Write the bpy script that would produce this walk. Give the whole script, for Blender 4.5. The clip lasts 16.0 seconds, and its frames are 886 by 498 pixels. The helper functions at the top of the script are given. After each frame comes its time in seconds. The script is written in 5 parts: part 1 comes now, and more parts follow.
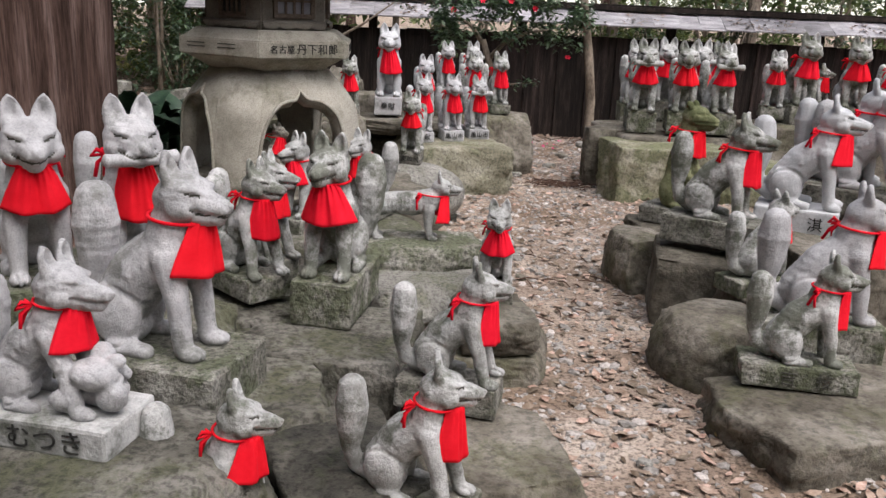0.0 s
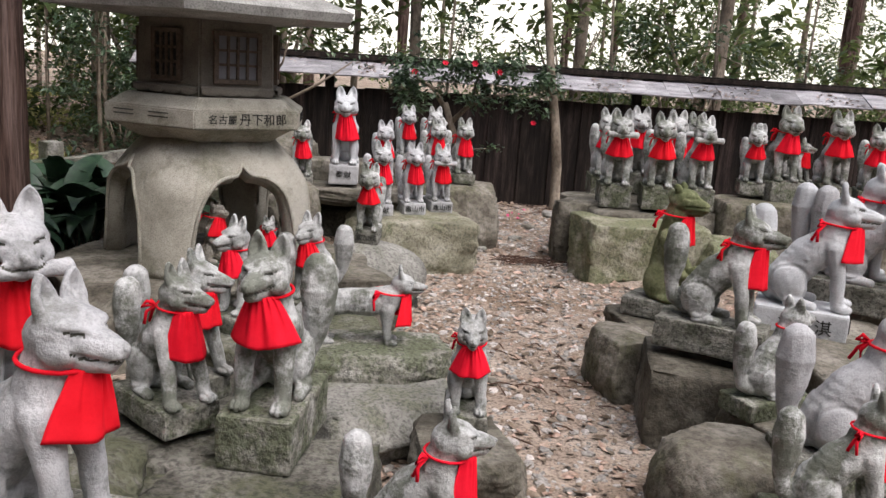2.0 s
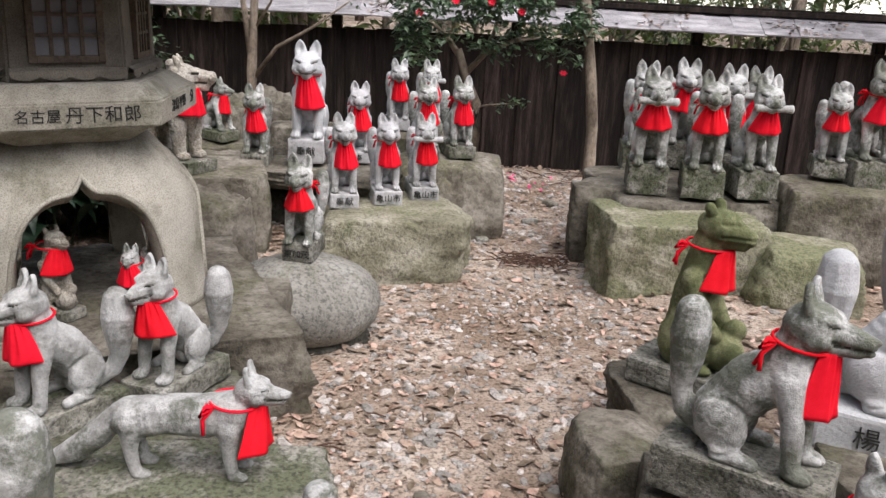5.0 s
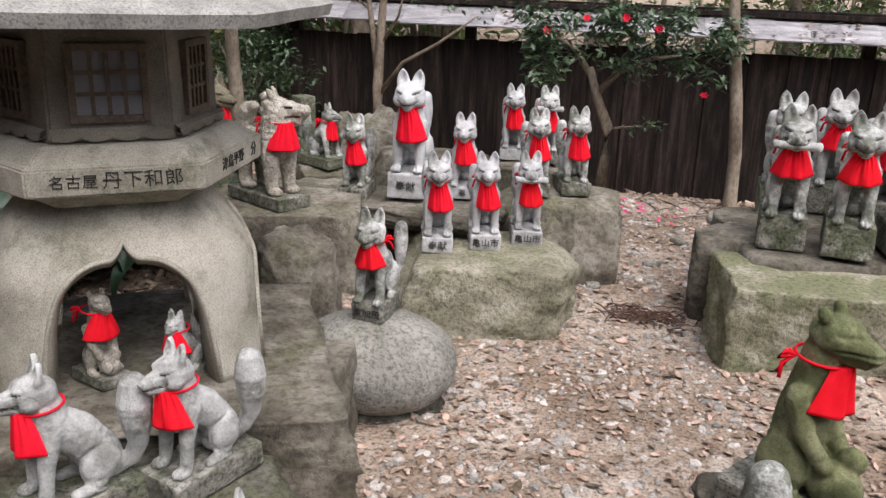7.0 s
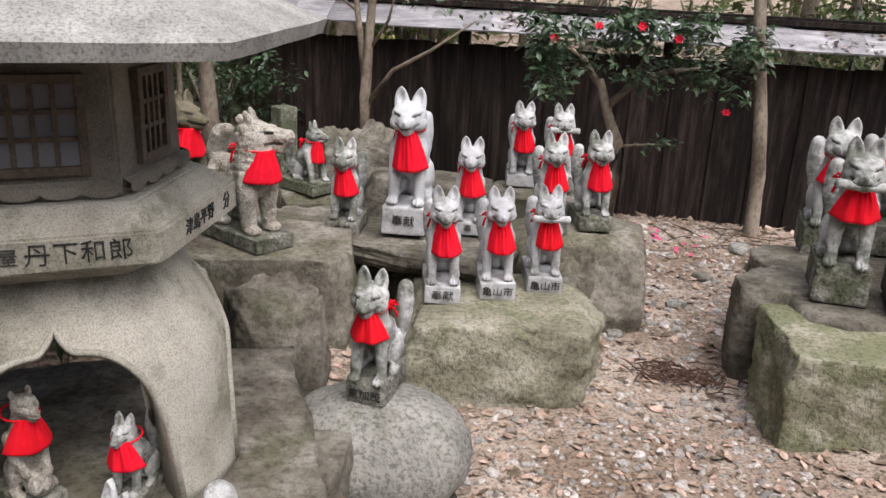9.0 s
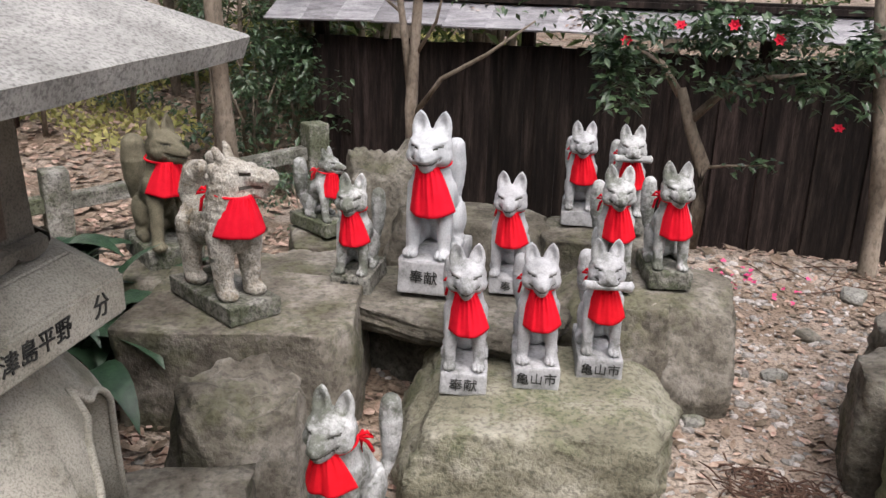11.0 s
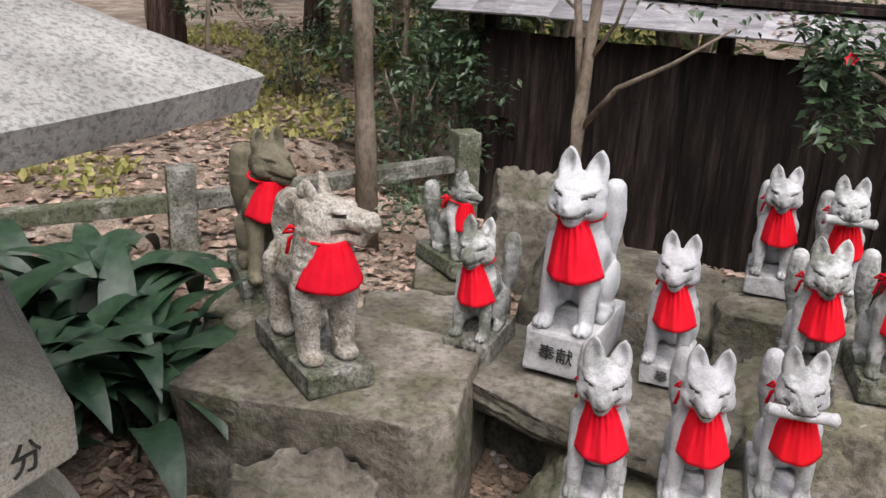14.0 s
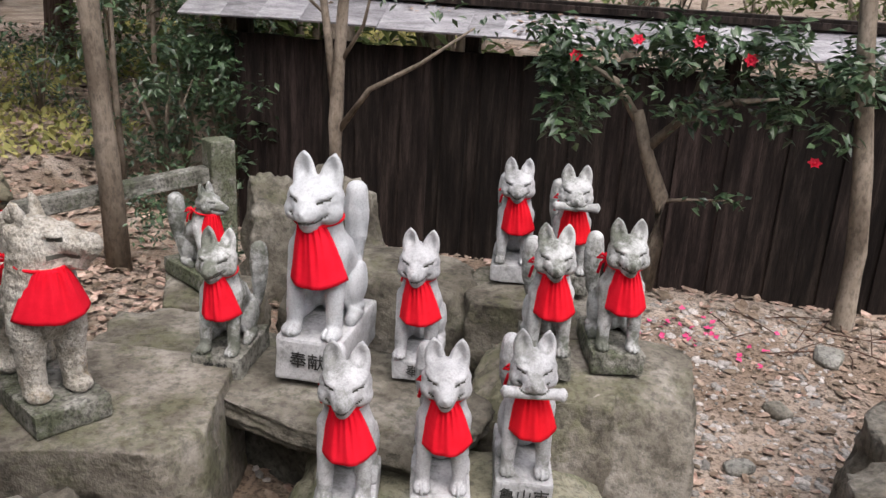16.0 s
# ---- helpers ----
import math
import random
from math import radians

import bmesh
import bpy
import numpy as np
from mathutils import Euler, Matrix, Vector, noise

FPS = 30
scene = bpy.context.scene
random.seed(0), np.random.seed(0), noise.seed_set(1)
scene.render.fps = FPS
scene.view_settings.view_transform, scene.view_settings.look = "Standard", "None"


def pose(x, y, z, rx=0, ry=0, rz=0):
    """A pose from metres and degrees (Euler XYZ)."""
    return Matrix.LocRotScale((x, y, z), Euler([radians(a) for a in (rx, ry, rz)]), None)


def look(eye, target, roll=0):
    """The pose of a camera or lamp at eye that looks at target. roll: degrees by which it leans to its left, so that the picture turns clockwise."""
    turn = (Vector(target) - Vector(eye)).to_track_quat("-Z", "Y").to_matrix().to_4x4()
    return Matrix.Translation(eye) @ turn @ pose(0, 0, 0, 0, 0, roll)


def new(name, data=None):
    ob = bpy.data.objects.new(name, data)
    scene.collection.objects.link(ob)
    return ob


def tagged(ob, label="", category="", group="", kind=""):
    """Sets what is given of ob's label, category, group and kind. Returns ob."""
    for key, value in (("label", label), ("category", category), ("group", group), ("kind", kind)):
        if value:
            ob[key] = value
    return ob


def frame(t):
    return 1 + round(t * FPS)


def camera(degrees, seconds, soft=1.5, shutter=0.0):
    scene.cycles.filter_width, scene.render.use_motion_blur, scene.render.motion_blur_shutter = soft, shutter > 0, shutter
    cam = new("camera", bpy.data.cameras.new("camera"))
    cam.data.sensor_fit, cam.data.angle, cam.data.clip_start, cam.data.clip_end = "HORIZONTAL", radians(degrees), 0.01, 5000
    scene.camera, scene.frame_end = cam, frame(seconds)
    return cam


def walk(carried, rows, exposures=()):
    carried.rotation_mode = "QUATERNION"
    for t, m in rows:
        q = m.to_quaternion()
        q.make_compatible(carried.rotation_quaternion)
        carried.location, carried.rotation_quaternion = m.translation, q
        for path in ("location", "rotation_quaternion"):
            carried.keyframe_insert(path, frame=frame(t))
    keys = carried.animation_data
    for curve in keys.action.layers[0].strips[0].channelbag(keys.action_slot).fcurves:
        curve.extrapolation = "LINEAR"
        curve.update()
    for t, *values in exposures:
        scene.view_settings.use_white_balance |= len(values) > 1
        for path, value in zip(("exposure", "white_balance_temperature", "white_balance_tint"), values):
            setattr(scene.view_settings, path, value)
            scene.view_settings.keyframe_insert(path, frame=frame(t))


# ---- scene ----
cam = camera(54.6, 16.0)
METRES, EYE, TILT, LEAN, TURN = 5.5, 1.42, -16.0, -2.5, 0.0
ROWS = [
    (0.0, 0.0, 0.0, 0.0, 0.0, 0.0, 0.0),
    (0.5, 0.003, 0.0239, 0.015, 0.76, 0.25, 0.38),
    (1.0, -0.0068, 0.0607, 0.0358, -0.02, 2.42, 0.69),
    (1.5, -0.0074, 0.0719, 0.0385, -1.77, 3.19, -0.29),
    (2.0, -0.0042, 0.1011, 0.041, -2.95, 3.48, -0.45),
    (2.5, 0.0123, 0.1408, 0.0439, -3.25, 2.69, -0.65),
    (3.0, 0.0483, 0.207, 0.0638, -2.09, 1.14, -1.21),
    (3.5, 0.0666, 0.2364, 0.0883, 0.18, -1.1, -0.77),
    (4.0, 0.0773, 0.2699, 0.1089, 0.36, -1.69, 0.05),
    (6.5, 0.1448, 0.3983, 0.1694, 9.27, -1.05, -2.76),
    (7.0, 0.1538, 0.4106, 0.1888, 12.35, -2.31, -2.93),
    (7.5, 0.143, 0.4359, 0.1954, 12.73, -1.93, -3.33),
    (8.0, 0.1106, 0.4778, 0.2125, 12.12, -2.2, -3.24),
    (8.5, 0.1024, 0.497, 0.2224, 10.76, -2.52, -3.36),
    (11.0, 0.1077, 0.6918, 0.2748, 16.47, -3.23, -3.49),
    (11.5, 0.118, 0.7287, 0.2877, 20.9, -3.67, -3.5),
    (12.0, 0.1163, 0.7528, 0.2911, 23.71, -4.5, -3.99),
    (12.5, 0.0929, 0.7965, 0.3002, 24.04, -5.53, -4.85),
    (13.0, 0.0797, 0.8132, 0.3091, 25.07, -6.6, -6.03),
    (13.5, 0.0844, 0.8177, 0.3148, 26.68, -6.01, -7.55),
    (14.0, 0.0815, 0.8201, 0.3155, 28.24, -5.28, -8.09),
    (14.5, 0.0778, 0.8215, 0.3149, 28.15, -5.33, -8.31),
    (15.0, 0.0801, 0.8259, 0.3165, 25.19, -5.24, -7.29),
    (15.5, 0.0887, 0.8297, 0.318, 20.45, -4.67, -6.07),
    (16.0, 0.1064, 0.8321, 0.3204, 13.93, -3.61, -4.51),
]
walk(cam, [(t, pose(0, 0, EYE, TILT, LEAN, TURN) @ pose(METRES * x, METRES * y, METRES * z, 90 + pitch, roll, yaw)) for t, x, y, z, yaw, pitch, roll in ROWS],
     [(0.0, 0.45, 6150, 13), (2.0, 0.5, 6150, 13), (4.0, 0.6, 6150, 13), (7.0, 0.6, 6150, 13), (11.0, 0.6, 6150, 13), (16.0, 0.55, 6150, 13)])

# ---- world, sun, exposure ----
world = bpy.data.worlds.new("world")
scene.world = world
world.use_nodes = True
wn = world.node_tree
sky = wn.nodes.new("ShaderNodeTexSky")
sky.sky_type, sky.sun_disc = "NISHITA", False
SUN_EL, SUN_AZ = radians(62), radians(140)      # thin cloud: a broad soft sun, high behind the walker's right shoulder
sky.sun_elevation, sky.sun_rotation, sky.dust_density, sky.air_density = SUN_EL, SUN_AZ, 6.0, 0.5
wn.links.new(sky.outputs[0], wn.nodes["Background"].inputs[0])
wn.nodes["Background"].inputs[1].default_value = 0.11
sun = new("sun", bpy.data.lights.new("sun", "SUN"))
sun.data.energy, sun.data.angle, sun.data.color = 2.3, radians(65), (1.0, 0.95, 0.88)
sun.matrix_world = look((0, 0, 0), (-math.sin(SUN_AZ) * math.cos(SUN_EL), -math.cos(SUN_AZ) * math.cos(SUN_EL), -math.sin(SUN_EL)))


# ---- materials ----
def material(name, colours, scale=8.0, rough=0.85, bump=0.3, fine=60.0, speck=0.0, moss=None, vary=0.0, stretch=(1, 1, 1), gloss=0.3, moss_at=0.55, island=False, transmit=0.0):
    """colours: two or three tones that large noise mixes; fine: grain; speck: strength of the grain; moss: a third colour in patches."""
    m = bpy.data.materials.new(name)
    m.use_nodes = True
    nt = m.node_tree
    n, l = nt.nodes, nt.links
    bsdf = n["Principled BSDF"]
    bsdf.inputs["Roughness"].default_value = rough
    bsdf.inputs["Specular IOR Level"].default_value = gloss
    co = n.new("ShaderNodeTexCoord")
    mp = n.new("ShaderNodeMapping")
    mp.inputs["Scale"].default_value = stretch
    info = n.new("ShaderNodeObjectInfo")
    shift = n.new("ShaderNodeVectorMath")
    shift.operation = "MULTIPLY_ADD"
    comb = n.new("ShaderNodeCombineXYZ")
    for k in range(3):
        l.new(info.outputs["Random"], comb.inputs[k])
    shift.inputs[1].default_value = (37.0, 21.0, 53.0)
    l.new(comb.outputs[0], shift.inputs[0])
    l.new(co.outputs["Object"], mp.inputs[0])
    l.new(mp.outputs[0], shift.inputs[2])
    big = n.new("ShaderNodeTexNoise")
    big.inputs["Scale"].default_value, big.inputs["Detail"].default_value, big.inputs["Roughness"].default_value = scale, 6.0, 0.65
    l.new(shift.outputs[0], big.inputs["Vector"])
    ramp = n.new("ShaderNodeValToRGB")
    ramp.color_ramp.elements[0].position, ramp.color_ramp.elements[1].position = 0.36, 0.64
    ramp.color_ramp.elements[0].color, ramp.color_ramp.elements[1].color = (*colours[0], 1), (*colours[-1], 1)
    if len(colours) > 2:
        e = ramp.color_ramp.elements.new(0.5)
        e.color = (*colours[1], 1)
    l.new(big.outputs["Fac"], ramp.inputs[0])
    colour = ramp.outputs[0]
    grain = n.new("ShaderNodeTexNoise")
    grain.inputs["Scale"].default_value, grain.inputs["Detail"].default_value, grain.inputs["Roughness"].default_value = fine, 3.0, 0.7
    l.new(shift.outputs[0], grain.inputs["Vector"])

    def mixed(kind, fac, a, b):
        mx = n.new("ShaderNodeMix")
        mx.data_type, mx.blend_type = "RGBA", kind
        for sock, v in ((mx.inputs[0], fac), (mx.inputs[6], a), (mx.inputs[7], b)):
            if isinstance(v, bpy.types.NodeSocket):
                l.new(v, sock)
            else:
                sock.default_value = v
        return mx.outputs[2]

    def stepped(src, a, b, lo=0.0, hi=1.0):
        r = n.new("ShaderNodeMapRange")
        r.inputs[1].default_value, r.inputs[2].default_value, r.inputs[3].default_value, r.inputs[4].default_value = a, b, lo, hi
        l.new(src, r.inputs[0])
        return r.outputs[0]

    if moss:
        pn = n.new("ShaderNodeTexNoise")
        pn.inputs["Scale"].default_value, pn.inputs["Detail"].default_value = scale * 0.6, 8.0
        pn.inputs["Roughness"].default_value = 0.75
        l.new(co.outputs["Object"], pn.inputs["Vector"])
        add = n.new("ShaderNodeMath")
        add.operation = "MULTIPLY_ADD"
        l.new(info.outputs["Random"], add.inputs[0])
        add.inputs[1].default_value = 0.14
        l.new(pn.outputs["Fac"], add.inputs[2])
        colour = mixed("MIX", stepped(add.outputs[0], moss_at, moss_at + 0.1, 0.0, 0.85), colour, (*moss, 1))
    if speck:
        colour = mixed("MULTIPLY", speck, colour, mixed("MIX", stepped(grain.outputs["Fac"], 0.36, 0.54), (0.16, 0.16, 0.165, 1), (1.2, 1.2, 1.2, 1)))
    if vary:
        src = info.outputs["Random"]
        if island:
            geo = n.new("ShaderNodeNewGeometry")
            src = geo.outputs["Random Per Island"]
        hsv = n.new("ShaderNodeHueSaturation")
        l.new(stepped(src, 0.0, 1.0, 1.0 - vary, 1.0 + vary), hsv.inputs["Value"])
        l.new(stepped(src, 0.0, 1.0, 0.5 + vary * 0.03, 0.5 - vary * 0.03), hsv.inputs["Hue"])
        l.new(colour, hsv.inputs["Color"])
        colour = hsv.outputs[0]
    l.new(colour, bsdf.inputs["Base Color"])
    if transmit:
        bsdf.inputs["Transmission Weight"].default_value = 0.0
        tr = n.new("ShaderNodeBsdfTranslucent")
        l.new(colour, tr.inputs[0])
        ms = n.new("ShaderNodeMixShader")
        ms.inputs[0].default_value = transmit
        l.new(bsdf.outputs[0], ms.inputs[1])
        l.new(tr.outputs[0], ms.inputs[2])
        l.new(ms.outputs[0], n["Material Output"].inputs[0])
    if bump:
        sm = n.new("ShaderNodeMath")
        sm.operation = "MULTIPLY_ADD"
        l.new(grain.outputs["Fac"], sm.inputs[0])
        sm.inputs[1].default_value = 0.35
        l.new(big.outputs["Fac"], sm.inputs[2])
        bp = n.new("ShaderNodeBump")
        bp.inputs["Strength"].default_value, bp.inputs["Distance"].default_value = min(1.0, bump * 1.3), 0.025
        l.new(sm.outputs[0], bp.inputs["Height"])
        l.new(bp.outputs[0], bsdf.inputs["Normal"])
    return m


GRANITE = material("weathered_granite", [(0.24, 0.243, 0.228), (0.43, 0.437, 0.425), (0.57, 0.577, 0.57)], 4.5, 0.9, 0.4, 55, 0.2, (0.1, 0.11, 0.08), 0.12, moss_at=0.55)
PALE = material("pale_granite", [(0.33, 0.333, 0.335), (0.44, 0.443, 0.45), (0.52, 0.523, 0.53)], 4.5, 0.9, 0.35, 80, 0.2, (0.2, 0.205, 0.19), 0.06, moss_at=0.6)
WHITE = material("white_granite", [(0.39, 0.405, 0.415), (0.485, 0.5, 0.51), (0.565, 0.58, 0.59)], 4, 0.85, 0.3, 100, 0.18, (0.33, 0.33, 0.33), 0.03, moss_at=0.66)
TAN = material("tan_lichened_stone", [(0.27, 0.245, 0.195), (0.46, 0.43, 0.37), (0.58, 0.56, 0.50)], 8, 0.95, 0.8, 60, 0.5, (0.24, 0.18, 0.1), 0.05, moss_at=0.6)
GREEN = material("green_mossed_stone", [(0.115, 0.125, 0.06), (0.20, 0.21, 0.11), (0.27, 0.27, 0.17)], 6, 0.95, 0.4, 120, 0.3, (0.09, 0.105, 0.045), 0.05)
DARK = material("dark_olive_stone", [(0.09, 0.082, 0.055), (0.155, 0.14, 0.095), (0.21, 0.19, 0.13)], 6, 0.95, 0.4, 120, 0.3, None, 0.05)
ROCK = material("grey_brown_rock", [(0.072, 0.064, 0.049), (0.145, 0.132, 0.105), (0.255, 0.238, 0.202)], 4, 0.95, 1.0, 30, 0.45, (0.1, 0.1, 0.06), 0.2, moss_at=0.59)
MOSSROCK = material("mossy_rock", [(0.165, 0.157, 0.11), (0.245, 0.235, 0.17), (0.34, 0.325, 0.26)], 4, 0.95, 0.8, 50, 0.5, (0.15, 0.162, 0.088), 0.08, moss_at=0.54)
DARKROCK = material("dark_rock_and_gap_shade", [(0.03, 0.03, 0.025), (0.065, 0.062, 0.05), (0.12, 0.115, 0.095)], 6, 0.9, 1.0, 45, 0.6, (0.05, 0.055, 0.03), 0.1)
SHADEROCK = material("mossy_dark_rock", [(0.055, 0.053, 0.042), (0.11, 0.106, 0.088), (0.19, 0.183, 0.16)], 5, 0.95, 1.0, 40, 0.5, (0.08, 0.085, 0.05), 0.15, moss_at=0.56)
PALEROCK = material("pale_speckled_boulder", [(0.17, 0.168, 0.148), (0.235, 0.23, 0.205), (0.315, 0.31, 0.28)], 4, 0.95, 0.8, 60, 0.55, (0.15, 0.155, 0.11), 0.06, moss_at=0.58)
PLINTH = material("plinth_stone", [(0.11, 0.11, 0.088), (0.21, 0.205, 0.175), (0.34, 0.335, 0.30)], 9, 0.95, 0.8, 60, 0.65, (0.085, 0.098, 0.055), 0.15, moss_at=0.54)
LANTERN = material("lantern_granite", [(0.22, 0.205, 0.165), (0.31, 0.29, 0.24), (0.39, 0.37, 0.315)], 4, 0.92, 0.4, 170, 0.5, (0.15, 0.145, 0.105), 0.0, moss_at=0.63)
# Drum granite is lightened and fire box granite darkened to carry the roof's shade.
DRUMSTONE = material("lit_drum_granite", [(0.29, 0.275, 0.225), (0.39, 0.372, 0.312), (0.47, 0.452, 0.388)], 4, 0.92, 0.35, 200, 0.45, (0.19, 0.185, 0.135), 0.0, moss_at=0.64)
FIRESTONE = material("shaded_fire_box_granite", [(0.12, 0.108, 0.088), (0.175, 0.16, 0.132), (0.225, 0.208, 0.172)], 4, 0.92, 0.35, 200, 0.4, None, 0.0)
LATTICE = material("brown_weathered_lattice", [(0.085, 0.065, 0.048), (0.13, 0.103, 0.08)], 9, 0.85, 0.3, 60, 0.4)
ROOFSTONE = material("lantern_roof_granite", [(0.24, 0.238, 0.222), (0.31, 0.308, 0.29), (0.38, 0.376, 0.355)], 6, 0.92, 0.3, 120, 0.5, None, 0.0)
RED = material("red_cotton", [(0.74, 0.008, 0.022), (0.84, 0.014, 0.032)], 7, 0.85, 0.12, 300, 0.06, None, 0.04, gloss=0.1)
INK_AND_SHADE = material("ink_and_opening_shade", [(0.012, 0.012, 0.012), (0.05, 0.05, 0.045)], 30, 0.9, 0.0)
GROOVE = material("carved_shadow_line", [(0.05, 0.05, 0.04), (0.09, 0.09, 0.075)], 30, 0.95, 0.0)
DIRT = material("dry_forest_soil", [(0.205, 0.158, 0.122), (0.315, 0.256, 0.205), (0.42, 0.362, 0.304)], 1.6, 0.97, 1.0, 60, 0.7, (0.19, 0.14, 0.1), 0.0, gloss=0.1, moss_at=0.58)
LITTER = material("dead_leaves", [(0.17, 0.11, 0.075), (0.40, 0.315, 0.245)], 20, 0.85, 0.1, 60, 0.2, None, 0.6, island=True)
PEBBLE = material("pebbles", [(0.24, 0.225, 0.205), (0.42, 0.395, 0.365)], 20, 0.9, 0.1, 80, 0.3, None, 0.45, island=True)
PLANK = material("black_brown_planks", [(0.009, 0.0065, 0.0055), (0.022, 0.016, 0.0135), (0.05, 0.037, 0.031)], 3, 0.75, 0.5, 30, 0.5, None, 0.4, (6, 6, 0.5), gloss=0.2)
SHINGLE = material("grey_roof_board", [(0.19, 0.185, 0.195), (0.31, 0.305, 0.32), (0.43, 0.42, 0.44)], 3, 0.65, 0.4, 40, 0.35, None, 0.25, (1, 4, 4), gloss=0.4)
CEDAR = material("cedar_bark", [(0.035, 0.022, 0.017), (0.09, 0.058, 0.047), (0.17, 0.122, 0.105)], 2.2, 0.95, 1.0, 12, 0.5, None, 0.1, (9, 9, 0.5), gloss=0.1)
BARK = material("smooth_grey_bark", [(0.12, 0.095, 0.07), (0.20, 0.165, 0.125), (0.28, 0.235, 0.185)], 6, 0.9, 0.4, 40, 0.4, None, 0.12, (1, 1, 0.5))
LEAF = material("glossy_evergreen_leaf", [(0.035, 0.066, 0.034), (0.08, 0.13, 0.06)], 9, 0.3, 0.0, 60, 0.0, None, 0.5, gloss=0.55, island=True, transmit=0.2)
BROADLEAF = material("dark_broad_leaf", [(0.016, 0.04, 0.02), (0.045, 0.092, 0.045)], 4, 0.4, 0.15, 40, 0.1, None, 0.4, (8, 8, 1), gloss=0.5, island=True)
# Leaf green brightened so that sunlight is part of its colour.
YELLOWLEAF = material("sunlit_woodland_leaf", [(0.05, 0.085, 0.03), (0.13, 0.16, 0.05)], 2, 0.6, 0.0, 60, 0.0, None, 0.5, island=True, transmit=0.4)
SUNMOSS = material("sunlit_yellow_green_moss", [(0.27, 0.28, 0.08), (0.5, 0.47, 0.19)], 2, 0.8, 0.0, 60, 0.0, None, 0.4, island=True, transmit=0.3)
TWIG = material("reddish_twig", [(0.05, 0.028, 0.02), (0.11, 0.065, 0.045)], 20, 0.9, 0.0)
OCHRE = material("ochre_stone", [(0.36, 0.27, 0.11), (0.5, 0.4, 0.2)], 12, 0.9, 0.5, 60, 0.4)
FLOWER = material("camellia_petal", [(0.55, 0.008, 0.03), (0.7, 0.02, 0.06)], 20, 0.6, 0.0)
PINK = material("fallen_petal", [(0.55, 0.03, 0.14), (0.7, 0.1, 0.25)], 20, 0.6, 0.0)
PAPER = material("window_backing", [(0.16, 0.16, 0.175), (0.24, 0.24, 0.26)], 5, 0.8, 0.1)


# ---- building helpers ----
def mesh_of(name, bm, mat, smooth=False):
    me = bpy.data.meshes.new(name)
    bm.to_mesh(me)
    bm.free()
    for m in (mat if isinstance(mat, (list, tuple)) else [mat]):
        me.materials.append(m)
    if smooth:
        me.polygons.foreach_set("use_smooth", [True] * len(me.polygons))
    return me


def part(name, bm, mat, parent=None, label="", smooth=False):
    ob = new(name, mesh_of(name, bm, mat, smooth))
    ob.parent = parent
    if label:
        ob["label"] = label
    return ob


def box(bm, c, s, rz=0.0, bevel=0.0):
    g = bmesh.ops.create_cube(bm, size=1.0, matrix=Matrix.Translation(c) @ Matrix.Rotation(rz, 4, "Z") @ Matrix.Diagonal((*s, 1)))
    if bevel:
        es = {e for v in g["verts"] for e in v.link_edges}
        bmesh.ops.bevel(bm, geom=list(es), offset=bevel, segments=2, affect="EDGES", profile=0.6)


class Stock:
    """Loose shells to be fused into one skin."""
    shapes = {}

    def __init__(self):
        self.points, self.faces = [], []

    def add(self, m, seg):
        if seg not in Stock.shapes:
            b = bmesh.new()
            bmesh.ops.create_uvsphere(b, u_segments=seg, v_segments=max(6, seg * 2 // 3), radius=1.0)
            Stock.shapes[seg] = (np.array([v.co[:] for v in b.verts]), [[v.index for v in f.verts] for f in b.faces])
            b.free()
        p, f = Stock.shapes[seg]
        mm = np.array(m)
        k = sum(len(a) for a in self.points)
        self.points.append(p @ mm[:3, :3].T + mm[:3, 3])
        self.faces.extend([[k + i for i in q] for q in f])

    def move(self, start, m):
        mm = np.array(m)
        for i in range(start, len(self.points)):
            self.points[i] = self.points[i] @ mm[:3, :3].T + mm[:3, 3]

    def mesh(self, name, mat):
        me = bpy.data.meshes.new(name)
        me.from_pydata(np.concatenate(self.points).tolist(), [], self.faces)
        me.materials.append(mat)
        return me


def ball(bm, c, r, rot=(0, 0, 0), seg=14):
    r = r if hasattr(r, "__len__") else (r, r, r)
    if isinstance(bm, Stock):
        bm.add(Matrix.LocRotScale(c, Euler([radians(a) for a in rot]), r), seg)
        return
    bmesh.ops.create_uvsphere(bm, u_segments=seg, v_segments=max(6, seg * 2 // 3), radius=1.0,
                              matrix=Matrix.LocRotScale(c, Euler([radians(a) for a in rot]), r))


def chain(bm, pts, radii):
    """Overlapping balls along a bent line: the stock from which limbs are fused."""
    for (a, b), (ra, rb) in zip(zip(pts, pts[1:]), zip(radii, radii[1:])):
        a, b = Vector(a), Vector(b)
        k = max(2, int((b - a).length / (0.35 * min(ra, rb))))
        for i in range(k + 1):
            ball(bm, a.lerp(b, i / k), ra + (rb - ra) * i / k, seg=10)


def tube(bm, pts, radii, sides=8):
    pts = [Vector(p) for p in pts]
    rings = []
    for i, p in enumerate(pts):
        way = (pts[min(i + 1, len(pts) - 1)] - pts[max(i - 1, 0)]).normalized()
        q = way.to_track_quat("Z", "Y")
        rings.append([bm.verts.new(p + q @ Vector((math.cos(6.2832 * k / sides) * radii[i], math.sin(6.2832 * k / sides) * radii[i], 0))) for k in range(sides)])
    for r0, r1 in zip(rings, rings[1:]):
        for k in range(sides):
            bm.faces.new((r0[k], r0[(k + 1) % sides], r1[(k + 1) % sides], r1[k]))
    bm.faces.new(rings[0][::-1])
    bm.faces.new(rings[-1])


